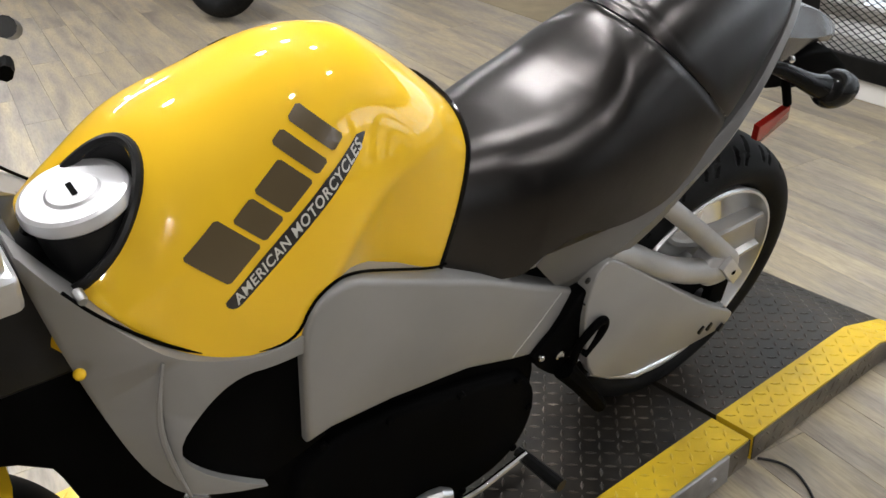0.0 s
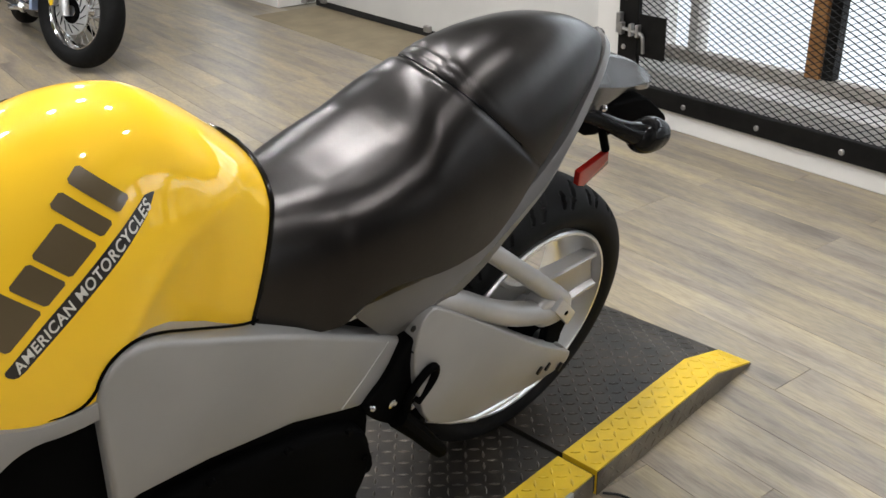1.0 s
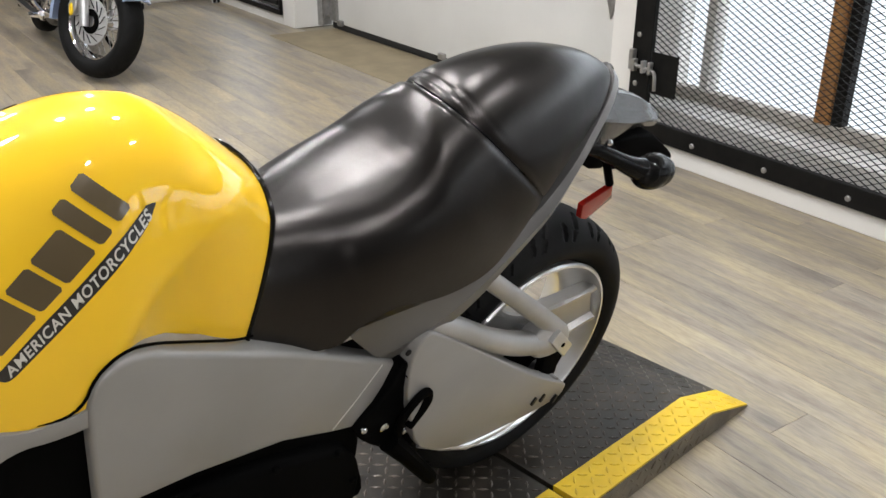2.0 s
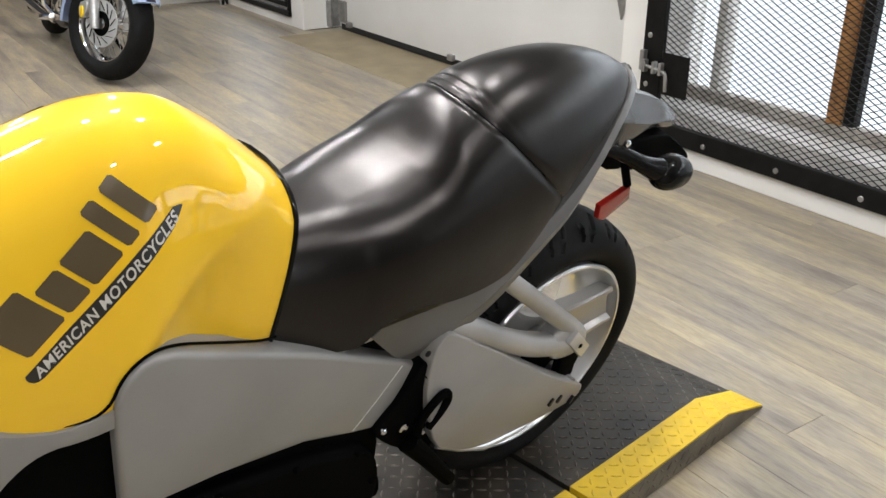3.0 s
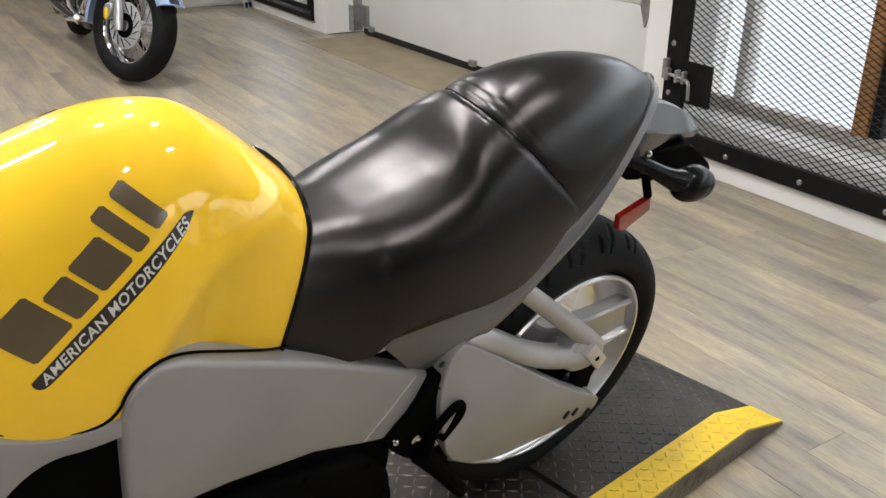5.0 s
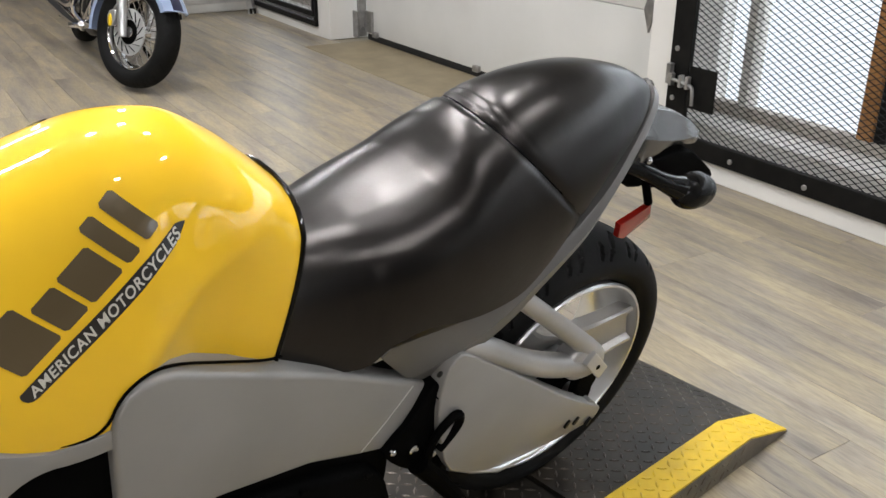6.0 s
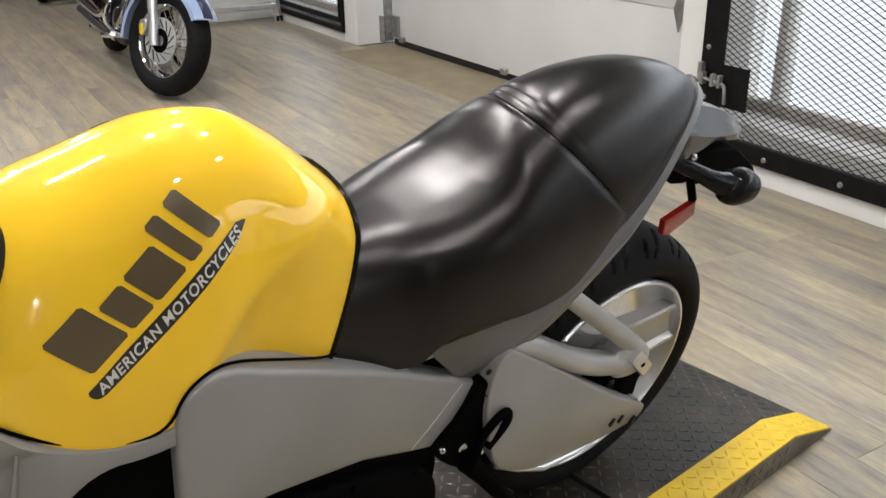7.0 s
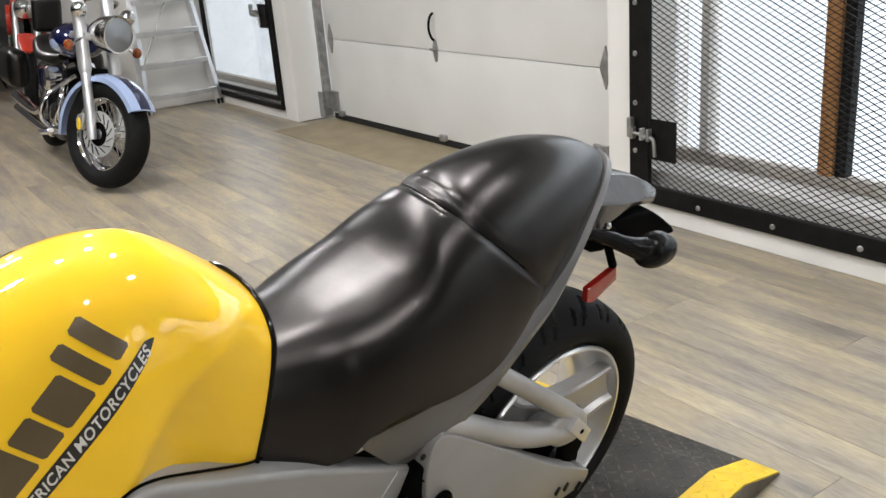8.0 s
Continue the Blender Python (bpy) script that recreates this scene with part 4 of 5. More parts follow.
    cap_bm = turned([(-0.008, 0.0), (-0.008, 0.054), (-0.005, 0.0565), (0.002, 0.0565), (0.007, 0.0545), (0.009, 0.050), (0.008, 0.046), (0.0075, 0.028), (0.010, 0.025), (0.010, 0.0)], 64, "z")
    cap_bm.transform(cap_m)
    cap = part("filler_cap", cap_bm, CAP_ALLOY, tank, "pale bare alloy filler cap")
    part("key_slot", box(-0.003, 0.003, -0.012, 0.012, 0.0095, 0.0115, 0.001, 1, None, cap_m), BLACK_METAL, cap)
    part("console", slab(smoothed([(-1.28, 0.84), (-1.20, 0.90), (-1.13, 0.84), (-1.13, 0.74), (-1.28, 0.74)], 1), -0.09, 0.09, 0.012), BLACK_PLASTIC, bike, "black plastic steering console")
    bolt_head(tank, (-1.155, -0.125, 0.875), 0.006, "y", 0.008, STEEL)
    # a grey block logo over a slim black banner with pale lettering
    def logo(side):
        base_a, base_b = Vector((-1.0145, 0.843)), Vector((-0.855, 0.9545))
        d, up = base_b - base_a, Vector((-0.0405, 0.037))
        if side > 0:
            base_a = base_a + up * 0.42
        e, g = d.normalized() * 0.003, up.normalized() * 0.003

        def mirrored(bm):
            if side > 0:
                for v in bm.verts:
                    v.co.y = -v.co.y
            return bm

        for x0, x1, tall in ((0.0, 0.265, 1.0), (0.295, 0.455, 0.74), (0.485, 0.705, 0.76), (0.745, 0.842, 1.0), (0.895, 1.0, 1.0)):
            a, b, h = base_a + d * x0, base_a + d * x1, up * tall
            part("logo_bar", mirrored(on_tank([a + e, b - e, b + g, b + h - g, b + h - e, a + h + e, a + h - g, a + g], 0.0010)), LOGO, tank, "plain grey logo block", 0)
        a, b = Vector((-1.0175, 0.820)), Vector((-0.828, 0.9495))
        d2 = (b - a).normalized()
        n2 = Vector((-d2.y, d2.x))
        part("banner", mirrored(on_tank(smoothed([a + n2 * 0.0085, a + n2 * 0.002 - d2 * 0.004, a - n2 * 0.0075, a + d2 * 0.012 - n2 * 0.010, b - d2 * 0.03 - n2 * 0.009, b - n2 * 0.002, b + d2 * 0.002, b - d2 * 0.012 + n2 * 0.009], 1), 0.0008)), DECAL_BLACK, tank, "slim black banner", 0)
        return a, b, d2, n2

    def banner_words(a, b, d2, n2):
        """The words of the banner, laid onto the near flank."""
        text = bpy.data.curves.new("words", "FONT")
        text.body, text.size, text.shear, text.space_character, text.offset = "AMERICAN MOTORCYCLES", 1.0, 0.25, 1.12, 0.022
        holder = bpy.data.objects.new("words", text)
        bm = bmesh.new()
        bm.from_mesh(holder.to_mesh())
        bpy.data.objects.remove(holder)
        bmesh.ops.triangulate(bm, faces=bm.faces[:])
        wide = max(v.co.x for v in bm.verts)
        room = (b - a).length - 0.016
        for v in bm.verts:
            p = a + d2 * (0.006 + v.co.x / wide * room) + n2 * ((v.co.y - 0.36) * 0.0165)
            k = tank_at(p.x, p.y)
            n = tank_normal(p.x, k)
            v.co = tank_point(p.x, k) + (n if n.y < 0 else -n) * 0.0014
        part("lettering", bm, DECAL_WHITE, tank, "pale capital lettering on the banner", 0)

    banner_words(*logo(-1))
    logo(1)

    # seat and tail hump with a seam between them
    front_bm = cut_hull(-0.0011, True)
    rear_bm = cut_hull(0.0011, False)
    seat = part("seat", front_bm, VINYL, bike, "worn black vinyl rider seat", 60)
    part("tail_pad", rear_bm, VINYL, bike, "black vinyl tail hump", 60)
    part("tank_gasket", tube([tank_point(-0.66, k / 24) + Vector((0.004, 0, 0.0)) for k in range(25)], 0.0038, 8), GLOSS_BLACK, seat, "glossy black rubber edge behind the tank")

    # silver tail: rim round the hump, side fairing, fender
    # rows: upper edge, ridge and lower edge, as x, y, z, from the foot of the seat to the tip behind
    upper = [(-0.548, 0.143, 0.664), (-0.516, 0.145, 0.690), (-0.476, 0.146, 0.701), (-0.431, 0.146, 0.699), (-0.375, 0.142, 0.699), (-0.315, 0.143, 0.701), (-0.262, 0.143, 0.722), (-0.215, 0.142, 0.748), (-0.165, 0.140, 0.784), (-0.103, 0.127, 0.826), (-0.043, 0.103, 0.862), (0.028, 0.069, 0.897), (0.073, 0.037, 0.918), (0.095, 0.0, 0.926)]
    ridge = [(-0.468, 0.122, 0.566), (-0.442, 0.132, 0.580), (-0.412, 0.142, 0.600), (-0.383, 0.149, 0.618), (-0.342, 0.153, 0.642), (-0.300, 0.154, 0.668), (-0.258, 0.154, 0.700), (-0.212, 0.152, 0.732), (-0.160, 0.148, 0.770), (-0.098, 0.132, 0.819), (-0.038, 0.108, 0.856), (0.034, 0.073, 0.890), (0.080, 0.040, 0.911), (0.103, 0.0, 0.919)]
    lower = [(-0.446, 0.116, 0.545), (-0.425, 0.124, 0.555), (-0.395, 0.133, 0.572), (-0.371, 0.140, 0.586), (-0.327, 0.144, 0.608), (-0.275, 0.145, 0.643), (-0.238, 0.145, 0.678), (-0.196, 0.144, 0.713), (-0.146, 0.139, 0.752), (-0.092, 0.126, 0.806), (-0.034, 0.104, 0.845), (0.033, 0.070, 0.879), (0.078, 0.038, 0.900), (0.100, 0.0, 0.908)]

    def along(rows, u):
        return [curve([(i, r[k]) for i, r in enumerate(rows)], u) for k in range(3)]

    for sgn in (-1, 1):
        loops = []
        for i in range(13 * 6 + 1):
            (ux, uy, uz), (rx, ry, rz), (lx, ly, lz) = (along(rows, i / 6) for rows in (upper, ridge, lower))
            deep = 0.018 if i < 66 else 0.012
            loops.append([(ux, (uy - deep) * sgn, uz - 0.004), (ux, (uy - 0.004) * sgn, uz), (ux, uy * sgn, uz - 0.003), (rx, ry * sgn, rz), (rx * 0.94 + lx * 0.06, (ry - 0.0015) * sgn, rz * 0.94 + lz * 0.06), (lx, ly * sgn, lz), (lx, (ly - deep) * sgn, lz + 0.004)])
        part("tail_side", rings(loops), SHADED_SILVER, bike, "silver painted tail side, darkened for the seat's shade, with a creased lower edge", 25)
        part("tail_inner", slab([(-0.30, 0.68), (-0.20, 0.735), (-0.12, 0.79), (-0.11, 0.83), (-0.16, 0.84), (-0.30, 0.79)], 0.106 * sgn, 0.09 * sgn, 0.003), BLACK_PLASTIC, bike)
    part("trim_screw", ball((-0.43, -0.150, 0.583), 0.006, 0.003, 0.006, 10), BLACK_PLASTIC, bike)
    # black block that closes the see-through gap between seat and frame covers
    part("under_seat_block", slab([(-0.74, 0.70), (-0.40, 0.72), (-0.38, 0.60), (-0.46, 0.54), (-0.74, 0.62)], -0.105, 0.105, 0.006), BLACK_METAL, bike, "black block closing the gap under the seat")
    part("under_tray", slab([(-0.60, 0.66), (-0.3, 0.72), (-0.1, 0.82), (-0.02, 0.86), (-0.02, 0.84), (-0.1, 0.78), (-0.3, 0.66), (-0.60, 0.62)], -0.10, 0.10), BLACK_PLASTIC, bike, "black plastic under tray")
    part("frame_gusset", slab([(-0.63, 0.64), (-0.56, 0.68), (-0.53, 0.64)], -0.13, -0.11, 0.003), BRUSHED, bike, "bare alloy bracket")
    fl = []
    for x, hw, zc, zs, ze in ((-0.05, 0.074, 0.905, 0.868, 0.800), (0.04, 0.069, 0.893, 0.855, 0.792), (0.10, 0.061, 0.879, 0.836, 0.798), (0.16, 0.050, 0.861, 0.818, 0.801), (0.22, 0.038, 0.838, 0.803, 0.792), (0.27, 0.025, 0.812, 0.786, 0.776), (0.305, 0.012, 0.789, 0.772, 0.766), (0.318, 0.004, 0.780, 0.771, 0.768)):
        half = [(hw * 0.30, zc), (hw * 0.36, zc - 0.001), (hw * 0.96, zs + 0.002), (hw, zs - 0.003), (hw * 0.90, ze), (hw * 0.80, ze - 0.006)]
        fl.append([(x, -y, z) for y, z in half[::-1]] + [(x, y, z) for y, z in half])
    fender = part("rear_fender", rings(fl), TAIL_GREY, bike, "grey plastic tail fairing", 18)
    part("tail_lamp", slab(smoothed([(0.08, 0.785), (0.24, 0.775), (0.29, 0.745), (0.36, 0.695), (0.345, 0.685), (0.25, 0.715), (0.17, 0.703), (0.09, 0.735)], 1), -0.045, 0.045, 0.008), BLACK_METAL, fender, "black lamp and plate holder")
    part("lamp_bracket", slab(smoothed([(-0.02, 0.81), (0.12, 0.79), (0.10, 0.735), (0.03, 0.75)], 1), -0.06, 0.06, 0.006), BLACK_METAL, fender)
    for sgn in (-1, 1):
        ind = part("turn_signal", ball((0.138, 0.130 * sgn, 0.760), 0.049, 0.034, 0.034, 24), GLOSS_BLACK, bike, "black bullet turn signal")
        part("stem", tube([(-0.015, 0.070 * sgn, 0.815), (0.025, 0.088 * sgn, 0.805), (0.075, 0.115 * sgn, 0.780), (0.11, 0.125 * sgn, 0.767)], [0.012, 0.013, 0.017, 0.024], 14, 1.0, 2), GLOSS_BLACK, ind)
        part("lens", ball((0.150, 0.132 * sgn, 0.757), 0.045, 0.031, 0.031, 20), GLOSS_BLACK, ind, "smoked lens")
        part("bolt", ball((0.03, 0.092 * sgn, 0.824), 0.007, 0.007, 0.007, 10), CHROME, ind)
    part("reflector_stalk", tube([(0.055, -0.07, 0.80), (0.065, -0.085, 0.755), (0.078, -0.09, 0.725)], 0.008, 8), BLACK_METAL, bike, "black reflector stalk")
    part("reflector", slab([(0.084, 0.722), (0.094, 0.692), (0.030, 0.662), (0.012, 0.670), (0.006, 0.700)], -0.095, -0.083, 0.002), RED_LENS, bike, "flat red side reflector")

    # front end, most of it past the edge of sight
    for sgn in (-1, 1):
        part("fork_leg", tube([(-1.28, 0.10 * sgn, 0.92), (-1.52, 0.10 * sgn, 0.31)], [0.027, 0.027], 14), BLACK_METAL, bike, "black fork leg")
        part("handlebar", tube([(-1.24, 0.06 * sgn, 0.98), (-1.24 + 0.02 * sgn, 0.18 * sgn, 1.02), (-1.20 + 0.09 * sgn, 0.30 * sgn, 0.98), (-1.19 + 0.12 * sgn, 0.42 * sgn, 0.93)], 0.012, 10, 1.0, 2), BLACK_METAL, bike, "black handlebar")
    part("steering_head", slab(smoothed([(-1.33, 0.93), (-1.18, 0.89), (-1.13, 0.72), (-1.07, 0.56), (-1.06, 0.40), (-1.17, 0.40), (-1.20, 0.55), (-1.22, 0.61), (-1.33, 0.67)], 1), -0.085, 0.085, 0.015), BLACK_METAL, bike, "black frame head and wiring")
    part("grip", tube([(-1.083, 0.30, 0.945), (-1.062, 0.37, 0.905)], 0.014, 12), BLACK_PLASTIC, bike, "black rubber grip")
    part("brake_lever", tube([(-1.10, 0.27, 0.90), (-1.084, 0.33, 0.872), (-1.072, 0.40, 0.845)], [0.010, 0.008, 0.010], 8, 1.0, 1), BLACK_METAL, bike, "black brake lever")
    part("fork_crown", box(-1.31, -1.203, -0.14, 0.14, 0.89, 0.935, 0.012, 3), BRUSHED, bike, "bare alloy fork crown")
    part("bar_clamp", box(-1.255, -1.21, -0.13, -0.06, 0.89, 0.975, 0.010, 3), BRUSHED, bike, "bare alloy bar clamp")
    front = part("front_wheel", turned([(-0.05, 0.232), (-0.052, 0.224), (-0.03, 0.20), (0.03, 0.20), (0.052, 0.224), (0.05, 0.232), (0.0, 0.21)], 64, "y", (-1.48, 0, 0.30), True), CAST, bike, "cast aluminium front wheel")
    fb = tyre_bm(0.30, 0.06, 0.229, 120, 24, 0.0, 15, 0.30)
    fb.transform(Matrix.Translation((-1.48, 0, 0)))
    part("tyre", fb, RUBBER, front)
    part("spokes", turned([(-0.03, 0.03), (-0.02, 0.20), (0.02, 0.20), (0.03, 0.03)], 24, "y", (-1.48, 0, 0.30)), CAST, front)
    loops = []
    for k in range(25):
        a = radians(48 + 80 * k / 24)
        loops.append([Vector((-1.48 + math.cos(a) * r, y, 0.30 + math.sin(a) * r)) for y, r in ((-0.075, 0.29), (-0.07, 0.32), (-0.04, 0.335), (0, 0.34), (0.04, 0.335), (0.07, 0.32), (0.075, 0.29), (0.06, 0.315), (0, 0.33), (-0.06, 0.315))])
    part("front_fender", rings(loops), YELLOW, bike, "glossy yellow front fender")
    return bike


motorcycle()

# ---- the blue cruiser farther back ----
# its own axes: x forward from the front wheel's foot, y to its left, z up


def cruiser():
    c = thing("cruiser", pose(-4.118, 3.285, 0.016, -8, 0, -2) @ Matrix.Scale(1.03, 4), "blue cruiser motorcycle with chrome engine, parked on the floor", "motorcycle")
    turn = Matrix.Translation((0, 0, 0.315)) @ Matrix.Rotation(radians(27), 4, Vector((-0.27, 0, 0.96))) @ Matrix.Translation((0, 0, -0.315))

    def steered(name, bm, material, parent, label="", smooth=35):
        bm.transform(turn)
        return part(name, bm, material, parent, label, smooth)

    R = 0.315
    w = steered("front_wheel", turned([(-0.046, 0.216), (-0.05, 0.208), (-0.03, 0.193), (0.0, 0.183), (0.03, 0.193), (0.05, 0.208), (0.046, 0.216), (0.0, 0.2)], 64, "y", (0, 0, R), True), CHROME, c, "chrome rim with wire spokes")
    steered("tyre", tyre_bm(0.315, 0.074, 0.212, 240, 30, 0.005, 22, R), RUBBER, w, "black road tyre")
    steered("hub", turned([(-0.07, 0.0), (-0.07, 0.03), (-0.04, 0.05), (0.04, 0.05), (0.07, 0.03), (0.07, 0.0)], 24, "y", (0, 0, R)), CHROME, w)
    for k in range(28):
        a = 2 * math.pi * k / 28
        b = a + (0.35 if k % 2 else -0.35)
        s = 0.045 if k % 4 < 2 else -0.045
        steered("wire_spoke", tube([(0.045 * math.cos(b), s, R + 0.045 * math.sin(b)), (0.193 * math.cos(a), 0, R + 0.193 * math.sin(a))], 0.0028, 5), CHROME, w)
    disc = steered("brake_disc", turned([(-0.066, 0.070), (-0.066, 0.132), (-0.060, 0.132), (-0.060, 0.070)], 48, "y", (0, 0, R), True), DISC_STEEL, w, "drilled steel brake disc")
    for k in range(14):
        a = 2 * math.pi * k / 14
        steered("disc_slot", tube([(0.078 * math.cos(a), -0.0665, R + 0.078 * math.sin(a)), (0.122 * math.cos(a + 0.4), -0.0665, R + 0.122 * math.sin(a + 0.4))], 0.006, 6, 0.3), BLACK_METAL, disc)
    steered("disc_carrier", turned([(-0.068, 0.03), (-0.068, 0.07), (-0.058, 0.07), (-0.058, 0.03)], 24, "y", (0, 0, R)), BLACK_METAL, disc)
    steered("caliper", slab(smoothed([(-0.17, 0.40), (-0.10, 0.43), (-0.09, 0.36), (-0.15, 0.31)], 1), -0.10, -0.05, 0.008), BRUSHED, c, "alloy brake caliper")
    # fork: chrome tubes, broad lower sleeves
    for sgn in (-1, 1):
        y = 0.105 * sgn
        steered("fork_slider", tube([(0.0, y, R - 0.03), (-0.03, y, R + 0.10), (-0.10, y, R + 0.36)], [0.026, 0.028, 0.029], 14), BRUSHED, c, "polished fork slider")
        steered("fork_cover", tube([(-0.094, y, R + 0.335), (-0.10, y, R + 0.36), (-0.22, y, R + 0.78)], [0.030, 0.037, 0.037], 16), BRUSHED, c, "polished fork cover")
        steered("turn_signal", ball((-0.08, 0.24 * sgn, 0.80), 0.032, 0.026, 0.032, 16), AMBER, c, "amber turn signal")
        steered("signal_arm", tube([(-0.13, 0.1 * sgn, 0.86), (-0.09, 0.22 * sgn, 0.80)], 0.008, 8), CHROME, c)
        steered("spot_lamp", ball((-0.10, 0.17 * sgn, 1.0), 0.045, 0.045, 0.045, 18), CHROME, c, "chrome passing lamp")
        steered("handlebar", tube([(-0.34, 0.05 * sgn, 1.07), (-0.36, 0.2 * sgn, 1.12), (-0.46, 0.40 * sgn, 1.10), (-0.58, 0.45 * sgn, 1.06)], 0.013, 8, 1.0, 1), CHROME, c, "chrome handlebar")
    steered("amber_reflector", slab(smoothed([(-0.105, 0.38), (-0.085, 0.40), (-0.065, 0.34), (-0.09, 0.32)], 1), -0.14, -0.132, 0.002), RAIL_YELLOW, c, "amber yellow fork reflector")
    head = steered("headlamp", turned([(-0.19, 0.02), (-0.17, 0.07), (-0.10, 0.10), (-0.03, 0.108), (-0.01, 0.105)], 32, "x", (0.03, 0, 0.89)), CHROME, c, "large chrome headlamp")
    steered("lens", turned([(-0.01, 0.0), (-0.01, 0.10), (0.004, 0.098), (0.018, 0.06), (0.024, 0.0)], 32, "x", (0.03, 0, 0.89)), CLEAR_LENS, head, "clear lens")
    steered("bezel", turned([(-0.02, 0.106), (0.0, 0.112), (0.012, 0.108), (0.010, 0.098), (-0.01, 0.098)], 32, "x", (0.03, 0, 0.89), True), CHROME, head, "chrome lamp ring")
    steered("fork_bridge", box(-0.24, -0.1, -0.12, 0.12, 0.84, 0.88, 0.01, 2), BRUSHED, c)
    # front fender, swept down behind the wheel
    loops = []
    for k in range(33):
        a = radians(30 + 158 * k / 32)
        flare = 1.0 + 0.05 * max(0.0, math.cos(a + 0.2)) ** 3
        rr = 0.345 * flare
        half = 0.09
        loops.append([Vector((rr_ * math.cos(a), y, R + rr_ * math.sin(a))) for y, rr_ in ((-half, rr - 0.045), (-half * 0.98, rr - 0.018), (-half * 0.7, rr - 0.002), (0, rr + 0.006), (half * 0.7, rr - 0.002), (half * 0.98, rr - 0.018), (half, rr - 0.045), (half * 0.9, rr - 0.03), (0, rr), (-half * 0.9, rr - 0.03))])
    fend = steered("front_fender", rings(loops), PALE_BLUE, c, "deep pale blue fender")
    loops = []
    for k in range(33):
        a = radians(31 + 150 * k / 32)
        rr = 0.345 * (1.0 + 0.05 * max(0.0, math.cos(a + 0.2)) ** 3) + 0.0075
        loops.append([Vector((rr_ * math.cos(a), y, R + rr_ * math.sin(a))) for y, rr_ in ((-0.036, rr - 0.0045), (0.0, rr), (0.036, rr - 0.0045), (0.036, rr - 0.012), (-0.036, rr - 0.012))])
    steered("fender_stripe", rings(loops), BLUE_PAINT, fend, "dark blue stripe along the crown")
    part("radiator", box(-0.45, -0.41, -0.12, 0.12, 0.34, 0.66, 0.01, 2), BLACK_METAL, c, "black radiator behind the fork")
    # frame, tank, engine, seat
    part("fuel_tank", tube([(-0.42, 0, 0.80), (-0.50, 0, 0.81), (-0.65, 0, 0.82), (-0.82, 0, 0.80), (-0.95, 0, 0.76)], [0.07, 0.14, 0.165, 0.15, 0.09], 24, 0.72, 2), BLUE_PAINT, c, "dark blue fuel tank with pale side")
    for sgn in (-1, 1):
        part("tank_panel", tube([(-0.47, 0.055 * sgn, 0.80), (-0.58, 0.085 * sgn, 0.80), (-0.72, 0.080 * sgn, 0.795), (-0.88, 0.045 * sgn, 0.775)], [0.03, 0.083, 0.085, 0.05], 18, 0.8, 2), PALE_BLUE, c, "pale blue tank side")
    part("frame_tube", tube([(-0.36, 0, 0.84), (-0.42, -0.06, 0.55), (-0.50, -0.12, 0.22), (-0.9, -0.13, 0.18), (-1.2, -0.12, 0.24)], 0.018, 10, 1.0, 2), BLACK_METAL, c, "black frame tube")
    part("side_cover", slab(smoothed([(-0.95, 0.62), (-1.15, 0.62), (-1.2, 0.45), (-1.0, 0.40)], 1), -0.17, -0.12, 0.02), BLUE_PAINT, c, "blue side cover")
    for k, (x, z, tilt) in enumerate(((-0.58, 0.55, 26), (-0.78, 0.55, -26))):
        m = pose(x, 0, z, 0, -tilt, 0)
        bm = bmesh.new()
        for i in range(8):
            q = turned([(-0.005, 0.0), (-0.005, 0.085), (0.004, 0.085), (0.004, 0.0)], 20, "z", (0, 0, -0.1 + i * 0.024))
            join(bm, q)
        bm.transform(m)
        part("finned_cylinder", bm, BLACK_PLASTIC, c, "black finned cylinder")
        cov = turned([(0.09, 0.0), (0.09, 0.09), (0.12, 0.085), (0.14, 0.06), (0.145, 0.0)], 20, "z")
        cov.transform(m)
        part("valve_cover", cov, CHROME, c)
    part("crankcase", slab(smoothed([(-0.50, 0.42), (-0.90, 0.42), (-0.98, 0.30), (-0.88, 0.19), (-0.55, 0.19), (-0.46, 0.28)], 2), -0.15, 0.15, 0.02), BLACK_PLASTIC, c, "black and polished crankcase")
    part("timing_cover", turned([(-0.19, 0.0), (-0.185, 0.07), (-0.17, 0.095), (-0.14, 0.10)], 28, "y", (-0.66, 0, 0.33)), CHROME, c)
    part("air_cleaner", turned([(-0.215, 0.0), (-0.21, 0.06), (-0.19, 0.08), (-0.12, 0.08)], 28, "y", (-0.68, 0, 0.58)), CHROME, c, "round chrome air cleaner")
    for k, pts in enumerate((((-0.52, -0.10, 0.58), (-0.44, -0.16, 0.50), (-0.46, -0.19, 0.34), (-0.62, -0.20, 0.25), (-0.95, -0.20, 0.24), (-1.75, -0.21, 0.27)),
                             ((-0.84, -0.10, 0.58), (-0.88, -0.17, 0.50), (-0.86, -0.20, 0.38), (-0.98, -0.21, 0.33), (-1.2, -0.21, 0.33), (-1.75, -0.22, 0.36)))):
        part("exhaust_pipe", tube(pts, [0.022, 0.022, 0.022, 0.024, 0.036, 0.042], 14, 1.0, 2), CHROME, c, "chrome exhaust pipe")
    part("footpeg", tube([(-0.50, -0.15, 0.27), (-0.50, -0.30, 0.27)], [0.012, 0.018], 10), CHROME, c, "chrome footpeg")
    part("brake_pedal", tube([(-0.55, -0.2, 0.24), (-0.42, -0.24, 0.26), (-0.36, -0.25, 0.30)], [0.01, 0.01, 0.018], 8, 1.0, 1), CHROME, c)
